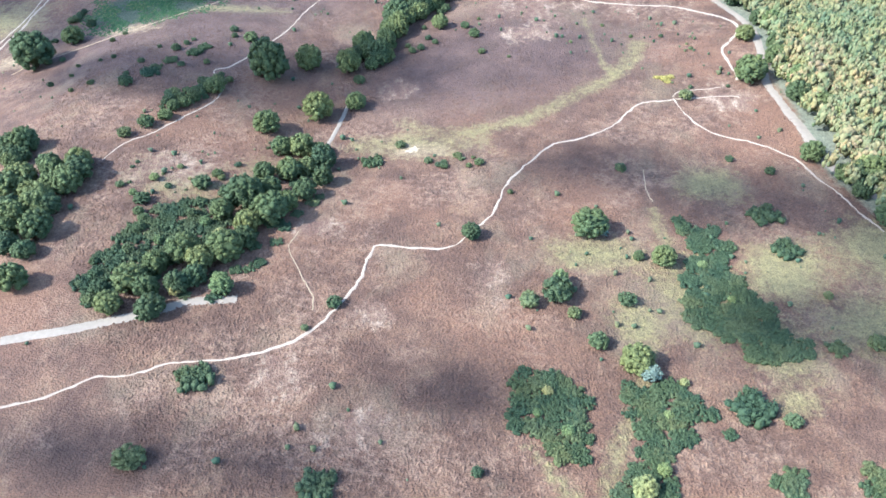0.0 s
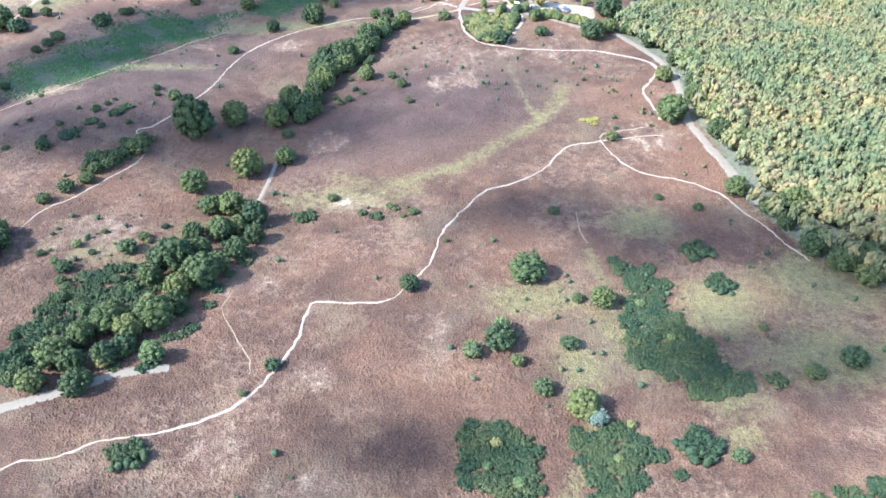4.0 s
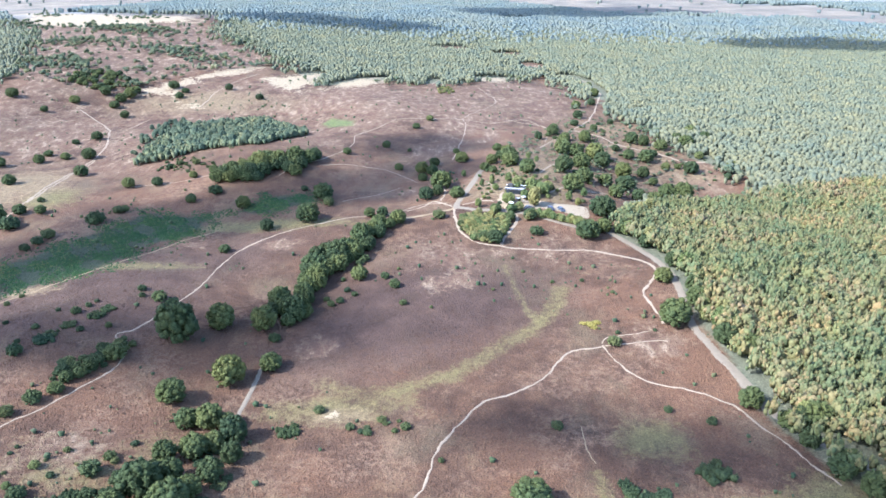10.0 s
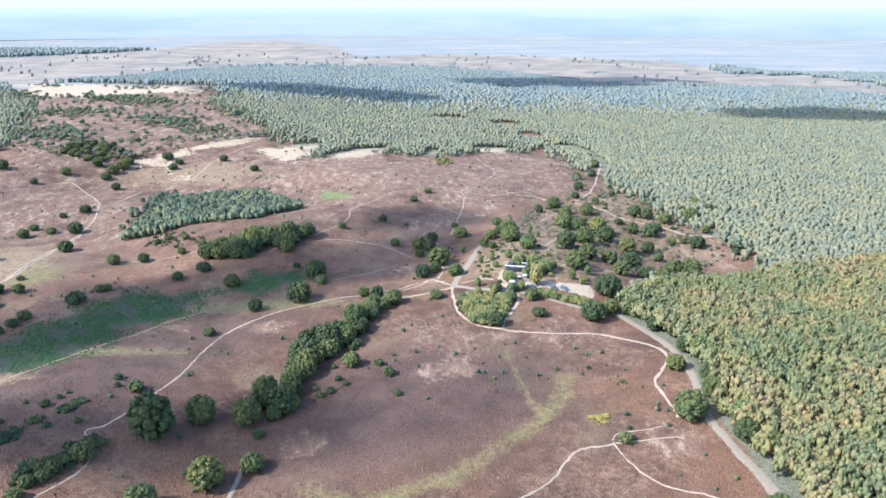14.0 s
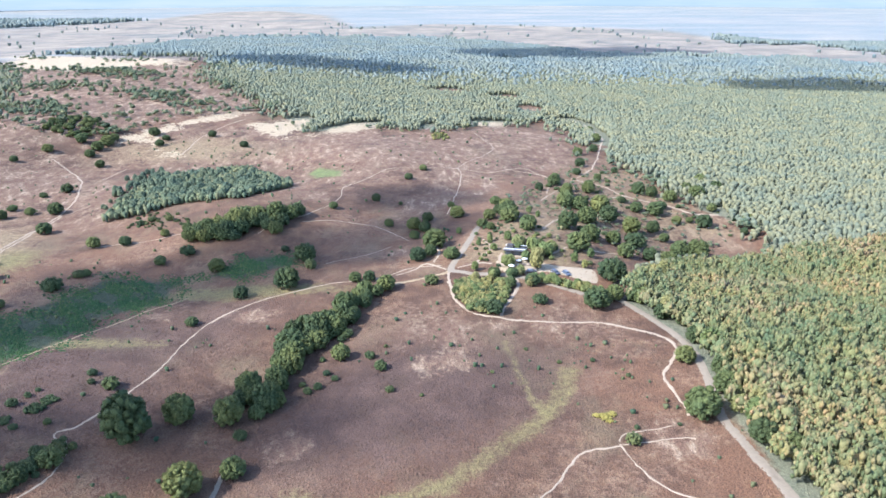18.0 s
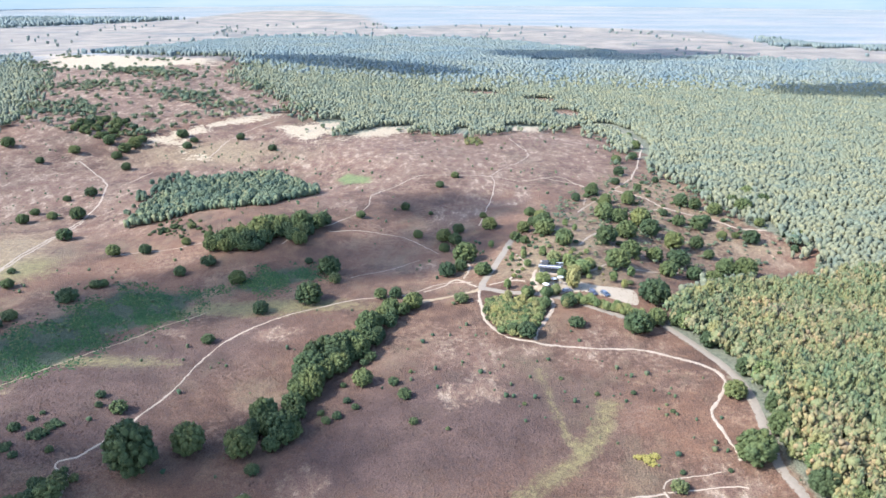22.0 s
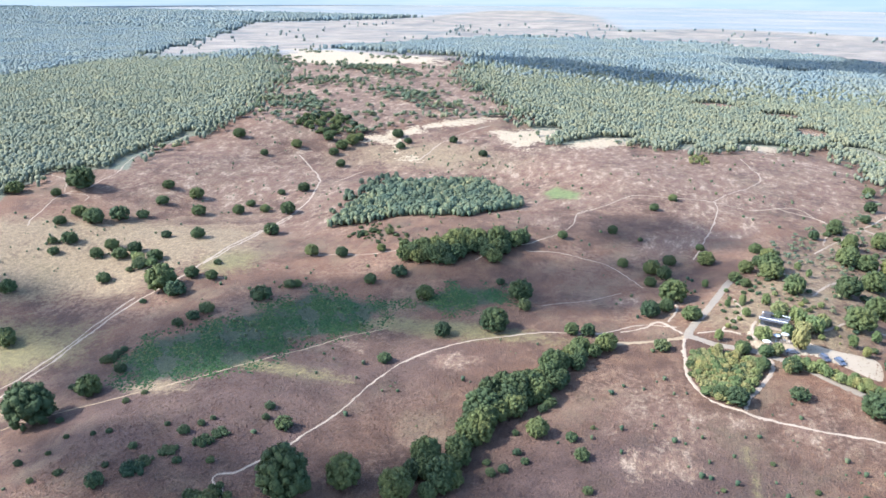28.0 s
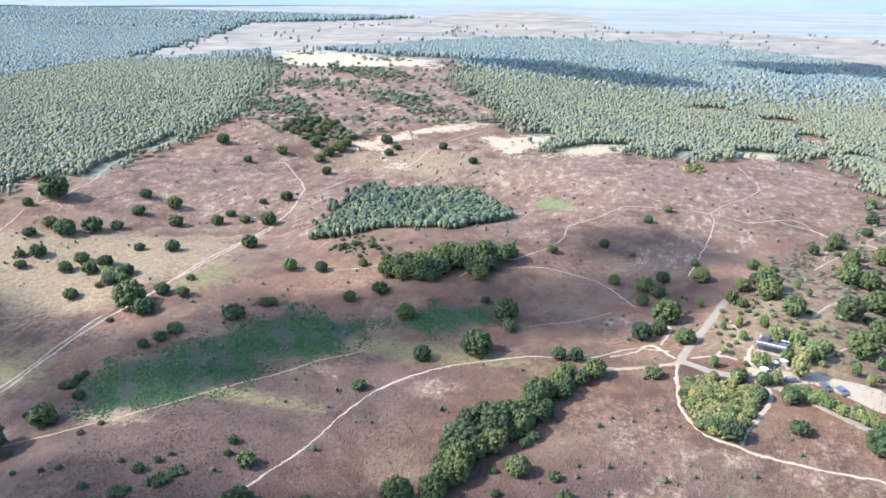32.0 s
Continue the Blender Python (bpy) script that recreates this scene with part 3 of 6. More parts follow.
# ---- paths and roads, draped over the land ----
def resample(points, step):
    p = np.array(points, float)
    if len(p) > 2:
        # Catmull-Rom through the waypoints
        q = np.vstack([2 * p[0] - p[1], p, 2 * p[-1] - p[-2]])
        out = []
        for i in range(1, len(q) - 2):
            k = max(2, int(np.linalg.norm(q[i + 1] - q[i]) / step))
            t = np.linspace(0, 1, k, endpoint=False)[:, None]
            a, b, c, d = q[i - 1], q[i], q[i + 1], q[i + 2]
            out.append(0.5 * (2 * b + (c - a) * t + (2 * a - 5 * b + 4 * c - d) * t * t + (3 * b - a - 3 * c + d) * t ** 3))
        return np.vstack(out + [p[-1:]])
    k = max(2, int(np.linalg.norm(p[1] - p[0]) / step) + 1)
    return p[0] + (p[1] - p[0]) * np.linspace(0, 1, k)[:, None]


TRODDEN = []


def strip(name, points, width, material, label, category, lift=0.10, ragged=0.26, wander=0.35, seed=1):
    rng = np.random.default_rng(seed)
    p = resample(points, 1.1)
    TRODDEN.append(p)
    d = np.gradient(p, axis=0)
    d /= np.linalg.norm(d, axis=1)[:, None] + 1e-9
    side = np.stack([-d[:, 1], d[:, 0]], 1)
    k = len(p)
    sway = np.convolve(rng.normal(0, 1, k + 8), np.ones(9) / 9, "valid") * 3 * wander
    swell = 1 + ragged * np.convolve(rng.normal(0, 1, k + 4), np.ones(5) / 5, "valid") * 1.6
    rows = []
    for u in (-1.0, -0.55, 0.0, 0.55, 1.0):
        jag = rng.normal(0, ragged * 0.5, k) * width * (abs(u) > 0.9)
        q = p + side * (sway + u * width * 0.5 * np.clip(swell, 0.35, 2.2) + jag)[:, None]
        z = land(q[:, 0], q[:, 1]) + lift - (0.09 if abs(u) > 0.9 else 0.0)
        rows.append(np.column_stack([q, z]))
    verts = np.stack(rows, 1).reshape(-1, 3)
    faces = grid_faces(5, k)
    return tagged(new(name, mesh_from(name, verts, faces, material, True)), label, category, kind="structure")


strip("footpath", [(-100.4, 68.6), (-96.2, 69.8), (-92.5, 71.8), (-88.9, 74.3), (-84.9, 77.7), (-78, 78.6), (-70.6, 83.1), (-61, 85.9), (-53, 88.1), (-47.1, 92), (-42.3, 98.4), (-38.7, 105.9), (-36.4, 111.5), (-35.2, 116.2), (-34.5, 123.6), (-32.9, 128.6), (-23.8, 128.5), (-15.9, 128.8), (-11.7, 132.6), (-7.8, 138.8), (-3.5, 150.4), (-0.3, 161.4), (4.6, 170.2), (11.1, 179.7), (20.4, 184.3), (29.1, 191), (34.9, 200), (39.9, 206.3), (49.5, 209)], 0.65, M_PATH, "pale sandy footpath worn through the heather", "footpath", seed=3)
strip("footpath", [(49.6, 209.7), (52.2, 199.5), (58.9, 190.1), (69.2, 185.3), (79.6, 177.5), (83.2, 169.3), (88, 158.9), (91.3, 150.2), (94.7, 144.3)], 0.55, M_PATH, "pale sandy footpath worn through the heather", "footpath", seed=4)
strip("footpath", [(49.2, 210.8), (51.9, 214), (56.8, 215.1), (64.9, 217.1)], 0.45, M_PATH, "pale sandy footpath worn through the heather", "footpath", seed=5)
strip("footpath", [(50.1, 208.8), (60.7, 210.4), (69.9, 210.7)], 0.45, M_PATH, "pale sandy footpath worn through the heather", "footpath", seed=6)
strip("footpath", [(70.9, 220.7), (71, 226.2), (68.5, 238.8), (69.4, 244), (77.2, 257), (77.1, 265.7), (71.6, 272.3), (58.5, 279.7), (46, 281.1), (33.3, 282.3), (22.8, 284.9), (14.3, 288.1), (8, 297.3), (5.1, 308.7), (4.6, 327.4)], 1.12, M_PATH, "pale sandy footpath worn through the heather", "footpath", seed=7)
strip("footpath", [(22.5, 286.4), (27.2, 299), (31, 312.1), (29.1, 323.3)], 1.14, M_PATH, "pale sandy footpath worn through the heather", "footpath", seed=8)
strip("footpath", [(-96.9, 201.5), (-99.3, 207.6), (-102.8, 212.1), (-98.5, 217), (-93.9, 230.3), (-89.8, 245.6), (-87.5, 260), (-85.5, 278), (-80.2, 291.3), (-69.5, 303.9), (-57.1, 312.2), (-43.9, 319.2), (-29.9, 322.6), (-20.4, 326.2), (-11, 334.7), (1.5, 335.3)], 0.65, M_PATH, "pale sandy footpath worn through the heather", "footpath", seed=9)
strip("footpath", [(-117.6, 155.9), (-115, 166.5), (-109.7, 172.3), (-102.9, 183.4), (-97.4, 193.7), (-97.2, 203.8), (-100.3, 210.7)], 0.5, M_PATH, "pale sandy footpath worn through the heather", "footpath", seed=10)
strip("footpath", [(-204.2, 242.2), (-204.7, 257.3), (-204.8, 276.3), (-204.8, 291.3), (-202.4, 308.3), (-198, 320.5), (-195, 337.8), (-195.2, 362), (-196.3, 393.1), (-195.8, 420.3), (-199.7, 451.9), (-211.9, 488), (-228.4, 513.2), (-247.1, 530.3)], 0.98, M_PATH, "pale sandy footpath worn through the heather", "footpath", seed=11)
strip("footpath", [(-208.7, 246.6), (-207, 259.6), (-207.2, 279), (-207.3, 294.3), (-204.8, 311.3)], 0.83, M_PATH, "pale sandy footpath worn through the heather", "footpath", seed=12)
strip("footpath", [(-193.7, 342.2), (-192.9, 362.9), (-194.9, 396), (-194.5, 422.6)], 0.83, M_PATH, "pale sandy footpath worn through the heather", "footpath", seed=13)
strip("footpath", [(-186.6, 225.4), (-179.6, 231.6), (-161.3, 240.2), (-144.3, 250.6), (-130.7, 267.2), (-119.4, 283.8), (-107.2, 302.3), (-96.4, 312.7)], 0.6, M_TRACK, "dry yellow grass track along the slope", "track", seed=14)
strip("footpath", [(-158.1, 369.1), (-144.6, 372.6), (-131.9, 374.8), (-114.9, 379.2)], 0.5, M_PATH, "pale sandy footpath worn through the heather", "footpath", seed=15)
strip("footpath", [(-48.1, 458.6), (-51.8, 449.6), (-51.1, 429.4), (-58.3, 408.8), (-63.8, 398.3), (-73.6, 386.7), (-82.3, 373)], 0.55, M_PATH, "pale sandy footpath worn through the heather", "footpath", seed=16)
strip("footpath", [(-64.4, 390), (-51.8, 395.1), (-36, 396.2), (-24.5, 390.5), (-12.7, 374.7)], 0.5, M_PATH, "pale sandy footpath worn through the heather", "footpath", seed=17)
strip("footpath", [(-47, 342.3), (-32, 354.5), (-20.6, 366.7)], 0.4, M_PATH, "pale sandy footpath worn through the heather", "footpath", seed=18)
strip("footpath", [(-51.8, 449.6), (-43.3, 464.2), (-30.4, 487.8), (-11.9, 493.2), (11.4, 497.5)], 0.6, M_PATH, "pale sandy footpath worn through the heather", "footpath", seed=19)
strip("footpath", [(11.4, 497.5), (18, 516.8), (37.2, 563.5), (27.3, 621.8)], 0.6, M_PATH, "pale sandy footpath worn through the heather", "footpath", seed=20)
strip("footpath", [(12.6, 498.1), (13.3, 483.8), (12, 457), (7.2, 423.5), (4.2, 408.8)], 0.65, M_PATH, "pale sandy footpath worn through the heather", "footpath", seed=21)
strip("footpath", [(11.4, 497.5), (30.4, 492), (50.2, 505.9), (64.5, 486.7)], 0.5, M_PATH, "pale sandy footpath worn through the heather", "footpath", seed=22)
strip("footpath", [(-298.2, 353.2), (-302.5, 362.1), (-310.7, 386.4), (-309.9, 393.6), (-306.2, 406.2), (-309.8, 433.5), (-323.8, 466), (-326.9, 503.6), (-328.2, 527.3)], 0.6, M_PATH, "pale sandy footpath worn through the heather", "footpath", seed=23)
strip("footpath", [(-340, 415.3), (-323.9, 408.6), (-312, 392.7)], 0.5, M_PATH, "pale sandy footpath worn through the heather", "footpath", seed=24)
strip("footpath", [(-309.9, 392.7), (-298.6, 394.9), (-295.4, 389)], 0.5, M_PATH, "pale sandy footpath worn through the heather", "footpath", seed=25)
strip("footpath", [(-170.3, 551.2), (-168.8, 582.6), (-158.9, 619.1), (-149, 644)], 0.75, M_PATH, "broad drift of bare white sand", "footpath", seed=26)
strip("footpath", [(-202.4, 495.3), (-200.8, 512.3), (-197.9, 523)], 0.65, M_PATH, "broad drift of bare white sand", "footpath", seed=27)
strip("footpath", [(53.8, 429.4), (65.8, 454.4), (78.7, 479.1), (94.5, 507.5)], 0.8, M_PATH, "pale sandy footpath worn through the heather", "footpath", seed=28)
strip("footpath", [(79.2, 484.6), (92, 471.5), (97.1, 464), (101.5, 454.3), (112.3, 445.9), (124.7, 438.7), (135.2, 429.4), (147.5, 427.2)], 1.25, M_PATH, "pale sandy footpath worn through the heather", "footpath", seed=29)
strip("footpath", [(91.7, 446), (99.1, 450.6), (104.3, 452.4)], 0.8, M_PATH, "pale sandy footpath worn through the heather", "footpath", seed=62)
strip("footpath", [(104, 703), (115.7, 692.1), (123.2, 654.6), (121.7, 612.9), (113.8, 578.2), (104, 540), (95, 508)], 1.0, M_PATH, "pale sandy footpath along the pine wood", "footpath", seed=63)
strip("footpath", [(42, 503), (60, 492), (65, 485), (64, 470), (58.8, 446.3)], 0.6, M_PATH, "pale sandy footpath worn through the heather", "footpath", seed=64)
strip("footpath", [(60, 642), (72, 623), (96, 605)], 0.7, M_PATH, "broken strip of bare sand in the heather", "footpath", seed=66)
strip("footpath", [(65.9, 348.4), (76.7, 350.3), (89.7, 360.8)], 0.65, M_PATH, "pale sandy footpath worn through the heather", "footpath", seed=30)
strip("footpath", [(-8.9, 628), (-5.2, 649.7)], 0.75, M_PATH, "pale sandy footpath worn through the heather", "footpath", seed=31)
strip("footpath", [(103.4, 708.6), (113.9, 703.4), (123.9, 679.7)], 0.75, M_PATH, "pale sandy footpath worn through the heather", "footpath", seed=32)
strip("footpath", [(47.8, 369.3), (54.4, 385.8), (61.6, 395)], 0.81, M_PATH, "pale sandy footpath worn through the heather", "footpath", seed=33)
strip("footpath", [(37.9, 396.1), (40.4, 387.7)], 0.72, M_PATH, "pale sandy footpath worn through the heather", "footpath", seed=34)
strip("footpath", [(14.9, 331.7), (22.2, 348.1), (20.5, 361.2)], 0.72, M_PATH, "pale sandy footpath worn through the heather", "footpath", seed=35)
strip("footpath", [(5.4, 328.3), (0.9, 325.2), (-8.7, 320.5), (-18.8, 316.8)], 1.98, M_TRACK, "grassy side road at the crossing", "track", seed=36)
strip("footpath", [(3.6, 329.6), (-1.1, 335.7), (-5, 338.7), (-9.8, 332), (-16.6, 327.3)], 1.08, M_PATH, "pale sandy footpath worn through the heather", "footpath", seed=37)
strip("footpath", [(-1, 339.3), (0.4, 346), (0.4, 352.5), (-1.5, 359.3)], 0.81, M_PATH, "pale sandy footpath worn through the heather", "footpath", seed=38)
strip("footpath", [(8.3, 330.7), (16.4, 333.7), (22.3, 332)], 0.9, M_PATH, "pale sandy footpath worn through the heather", "footpath", seed=39)
strip("footpath", [(26.4, 328.1), (25.7, 336.9), (27, 342.1)], 1.26, M_PATH, "pale sandy footpath worn through the heather", "footpath", seed=40)
strip("footpath", [(41.6, 338.1), (50.3, 342.7), (56, 349.3)], 0.9, M_PATH, "pale sandy footpath worn through the heather", "footpath", seed=41)
strip("footpath", [(-44.6, 102.8), (-45.6, 108.4), (-50.5, 116.2), (-55.1, 124.7), (-54.1, 133.1)], 0.3, M_TRACK, "faint dry trail through the heather", "track", seed=42)
strip("footpath", [(36.5, 168.4), (36.2, 160), (37.7, 153.5)], 0.35, M_TRACK, "faint dry trail through the heather", "track", seed=43)
strip("road", [(86.9, 185.7), (85.3, 191.7), (82.7, 202.1), (80.4, 214.2), (80, 222.4), (80.7, 230.6), (82.3, 245.5), (82.2, 258.8), (79.7, 271.7), (74.7, 285.8), (67.8, 299.9), (58.9, 307.5)], 2.77, M_ROAD, "narrow grey asphalt road with sandy edges", "road", 0.12, 0.06, 0.1, seed=50)
strip("road", [(59.9, 301.2), (41.7, 313.4), (38.1, 316.5), (34.3, 317.5), (25.9, 321.1), (19.8, 322.1), (13.2, 324), (8.4, 326.9), (5.4, 328.3)], 2.77, M_ROAD, "narrow grey asphalt road with sandy edges", "road", 0.12, 0.06, 0.1, seed=51)
strip("road", [(5.2, 326.3), (6.7, 335.7), (10.7, 349.3), (15, 365.4), (19.5, 382.6)], 2.9, M_ROAD, "narrow grey asphalt road with sandy edges", "road", 0.12, 0.06, 0.1, seed=52)
strip("road", [(-109.5, 85.3), (-98.6, 89.3), (-89.8, 93.1), (-81, 97.2), (-73.5, 101.8), (-62.3, 104.3)], 2.64, M_ROAD, "narrow grey asphalt road with sandy edges", "road", 0.12, 0.06, 0.1, seed=53)
strip("road", [(-57, 176.8), (-56.4, 186), (-55.7, 195.4), (-54.5, 208.5)], 1.32, M_ROAD, "narrow grey asphalt road with sandy edges", "road", 0.12, 0.06, 0.1, seed=54)
strip("road", [(82.3, 203.5), (84.6, 193.7), (88.4, 174.9), (97.7, 158.7), (108.8, 142.4), (114.2, 134.1)], 2.8, M_ROAD, "narrow grey asphalt road with sandy edges", "road", 0.12, 0.06, 0.1, seed=61)


def slab(name, poly, material, label, category, lift=0.13):
    """A patch of made ground, draped over the land."""
    p = resample(poly + poly[:1], 1.2)[:-1]
    c = p.mean(0)
    k = len(p)
    q = np.vstack([c + (p - c) * f for f in (1.0, 0.66, 0.33)] + [c[None]])
    verts = np.column_stack([q, land(q[:, 0], q[:, 1]) + lift])
    verts[:k, 2] -= 0.1
    faces = [(r * k + i, r * k + (i + 1) % k, (r + 1) * k + (i + 1) % k) for r in range(2) for i in range(k)]
    faces += [(r * k + i, (r + 1) * k + (i + 1) % k, (r + 1) * k + i) for r in range(2) for i in range(k)]
    faces += [(2 * k + i, 2 * k + (i + 1) % k, 3 * k) for i in range(k)]
    return tagged(new(name, mesh_from(name, verts, faces, material, True)), label, category, kind="structure")


M_GRAVEL = plain("yellow_gravel", (0.215, 0.170, 0.116), 0.95, 2.0, 0.12)
slab("car_park", [(33.5, 334.5), (37.5, 336), (42, 331.5), (49, 328.5), (56, 328), (62.5, 327), (63.5, 320), (61.5, 314), (54, 318), (46, 322), (40, 323.5), (36, 327)], M_GRAVEL, "pale gravel car park behind a hedge", "car park")


# ---- plants ----
def part(name, mesh_or_bm, material, parent, label=""):
    """Links a mesh, or a bmesh, as one part under a thing."""
    me = mesh_or_bm
    if isinstance(me, bmesh.types.BMesh):
        me = bpy.data.meshes.new(name)
        mesh_or_bm.to_mesh(me)
        mesh_or_bm.free()
        me.materials.append(material)
    ob = new(name, me)
    ob.parent = parent
    return tagged(ob, label)


def ball(subdiv):
    bm = bmesh.new()
    bmesh.ops.create_icosphere(bm, subdivisions=subdiv, radius=1)
    v = np.array([q.co[:] for q in bm.verts])
    f = np.array([[q.index for q in p.verts] for p in bm.faces])
    bm.free()
    return v, f


BALL1, BALL2 = ball(1), ball(2)


def lobes_mesh(name, rng, lobes, leaf_count, leaf_size, material, sub=1, rough=0.16):
    """A crown: uneven lobes (x, y, z, rx, rz) with loose sprays of leaves standing out of them."""
    V, Fc, base = [], [], 0
    bv, bf = BALL2 if sub == 2 else BALL1
    for x, y, z, r, rz in lobes:
        q = bv * (1 + rng.normal(0, rough, (len(bv), 1)))
        V.append(q * (r, r, rz) + (x, y, z))
        Fc.append(bf + base)
        base += len(bv)
    L = np.array(lobes)
    w = L[:, 3] ** 2
    pick = rng.choice(len(L), leaf_count, p=w / w.sum())
    d = rng.normal(0, 1, (leaf_count, 3))
    d /= np.linalg.norm(d, axis=1)[:, None]
    d[:, 2] = np.where(d[:, 2] < -0.4, -d[:, 2], d[:, 2])
    c = L[pick, :3] + d * L[pick][:, [3, 3, 4]] * rng.uniform(0.96, 1.18, (leaf_count, 1))
    a, b2 = rng.normal(0, 1, (2, leaf_count, 3))
    a /= np.linalg.norm(a, axis=1)[:, None]
    b2 /= np.linalg.norm(b2, axis=1)[:, None]
    s = leaf_size * rng.uniform(0.6, 1.4, (leaf_count, 1))
    tri = np.stack([c + a * s, c + b2 * s, c - (a + b2) * s * 0.7], 1).reshape(-1, 3)
    V.append(tri)
    Fc.append(np.arange(leaf_count * 3).reshape(-1, 3) + base)
    me = mesh_from(name, np.vstack(V), np.vstack(Fc), material)
    me.polygons.foreach_set("use_smooth", np.arange(len(me.polygons)) < len(lobes) * len(bf))
    return me


def cloud_material():
    """Thin water droplets: white, and letting part of the light through."""
    m, n, l, b = node_material("cloud_droplets", 1.0)
    b.inputs["Base Color"].default_value = (0.9, 0.9, 0.9, 1)
    b.inputs["Specular IOR Level"].default_value = 0.0
    co = n.new("ShaderNodeNewGeometry").outputs["Position"]
    l.new(ramp(n, l, tex_noise(n, l, co, 0.05, 4.0, 0.6), [(0.35, (0.55, 0.55, 0.55)), (0.65, (0.85, 0.85, 0.85))]), b.inputs["Alpha"])
    return m


def build_cloud(ovals, material, seed):
    """A flat-based heap of round billows, high up towards the sun from the ground that it shades."""
    rng = np.random.default_rng(seed)
    V, Fc, base = [], [], 0
    bv, bf = BALL2
    up = sun_way * (CLOUD_BASE / sun_way.z)
    for cx, cy, rx, ry in ovals:
        for k in range(14):
            a, d = k * 2.4, math.sqrt((k + 0.3) / 14) * 0.78
            r = rng.uniform(0.24, 0.40)
            q = bv * (1 + rng.normal(0, 0.10, (len(bv), 1)))
            V.append(q * (r * rx + 2, r * ry + 2, 0.4 * r * min(rx, ry)) + (cx + up.x + math.cos(a) * d * rx, cy + up.y + math.sin(a) * d * ry, up.z))
            Fc.append(bf + base)
            base += len(bv)
    me = mesh_from("cumulus_cloud", np.vstack(V), np.vstack(Fc), material, True)
    return tagged(new("cumulus_cloud", me), "white fair-weather cloud drifting high over the heath", "cloud", kind="structure")


M_CLOUD = cloud_material()
for number, ovals in enumerate(CLOUDS):
    build_cloud(ovals, M_CLOUD, 90 + number)


def trunk_mesh(name, rng, height, r, limbs, spread):
    """A tapered trunk with a few limbs reaching into the crown."""
    bm = bmesh.new()

    def limb(p0, p1, r0, r1, sides=6):
        ax = (p1 - p0).normalized()
        u = ax.orthogonal().normalized()
        v = ax.cross(u)
        rings = []
        for t in (0, 0.5, 1):
            c, rr = p0.lerp(p1, t), r0 + (r1 - r0) * t
            rings.append([bm.verts.new(c + (u * math.cos(k * math.tau / sides) + v * math.sin(k * math.tau / sides)) * rr) for k in range(sides)])
        for a, b in zip(rings, rings[1:]):
            for k in range(sides):
                bm.faces.new((a[k], a[(k + 1) % sides], b[(k + 1) % sides], b[k]))

    top = Vector((rng.normal(0, 0.05) * height, rng.normal(0, 0.05) * height, height))
    limb(Vector((0, 0, -0.12 * height)), top, r, r * 0.45, 8)
    for k in range(limbs):
        a = math.tau * (k + rng.uniform(0, 0.6)) / limbs
        start = top * rng.uniform(0.55, 0.95)
        limb(start, start + Vector((math.cos(a) * spread, math.sin(a) * spread, height * rng.uniform(0.25, 0.55))), r * 0.4, r * 0.12, 5)
    me = bpy.data.meshes.new(name)
    bm.to_mesh(me)
    bm.free()
    me.materials.append(M_BARK)
    return me


def round_crown(rng, n, flat, low):
    """Lobes of a crown one unit wide: a heart and a shell of lobes round it."""
    out = [(0, 0, low + flat * 0.5, 0.40, flat * 0.40)]
    for k in range(n):
        t = (k + 0.5) / n
        el = math.asin(-0.72 + 1.70 * t)
        az = k * 2.399 + rng.uniform(-0.5, 0.5)
        r = rng.uniform(0.055, 0.125)
        R = (0.5 - r * 0.75) * rng.uniform(0.84, 1.07)
        out.append((math.cos(az) * math.cos(el) * R, math.sin(az) * math.cos(el) * R, low + flat * 0.5 + math.sin(el) * R * flat, r, r * rng.uniform(0.75, 1.0)))
    return out


def pine_crown(rng):
    out = []
    for k, z in enumerate(np.linspace(0.40, 1.15, 8)):
        w = 0.46 * math.sqrt(max(0.05, 1 - ((z - 0.55) / 0.68) ** 2))
        for j in range(4 if k < 6 else 2):
            a = j * 1.57 + k * 0.8 + rng.uniform(-0.3, 0.3)
            out.append((math.cos(a) * w * 0.6, math.sin(a) * w * 0.6, z + rng.uniform(-0.05, 0.05), w * 0.6, w * 0.42))
    return out


KINDS = {}


def kind(key, name, crown, trunk, material, leaves, leaf, tops=3):
    """Registers the meshes of a sort of plant, in some variants, one unit wide."""
    KINDS[key] = []
    for v in range(tops):
        rng = np.random.default_rng(sum(map(ord, key)) * 7 + v)
        KINDS[key].append((name, trunk_mesh("trunk", rng, *trunk) if trunk else None, lobes_mesh("crown", rng, crown(rng), leaves, leaf, material)))


kind("oak", "oak_tree", lambda r: round_crown(r, 92, 0.86, -0.05), (0.42, 0.035, 6, 0.28), M_OAK, 3200, 0.026, 6)
kind("light", "birch_tree", lambda r: round_crown(r, 60, 1.0, -0.02), (0.5, 0.024, 5, 0.22), M_LIGHT, 2000, 0.030, 4)
kind("bush", "shrub", lambda r: round_crown(r, 40, 0.7, -0.06), (0.22, 0.03, 4, 0.2), M_SHRUB, 1000, 0.040, 5)
kind("scrub", "bramble_thicket", lambda r: [(r.uniform(-0.36, 0.36), r.uniform(-0.36, 0.36), 0.08, r.uniform(0.05, 0.12), r.uniform(0.06, 0.15)) for _ in range(56)], None, M_SCRUB, 1100, 0.030, 5)
kind("pine", "pine_tree", pine_crown, (0.7, 0.03, 4, 0.15), M_PINE, 900, 0.045, 3)
kind("broom", "broom_bush", lambda r: round_crown(r, 12, 0.5, 0.0), (0.2, 0.02, 4, 0.15), M_BROOM, 300, 0.06, 1)
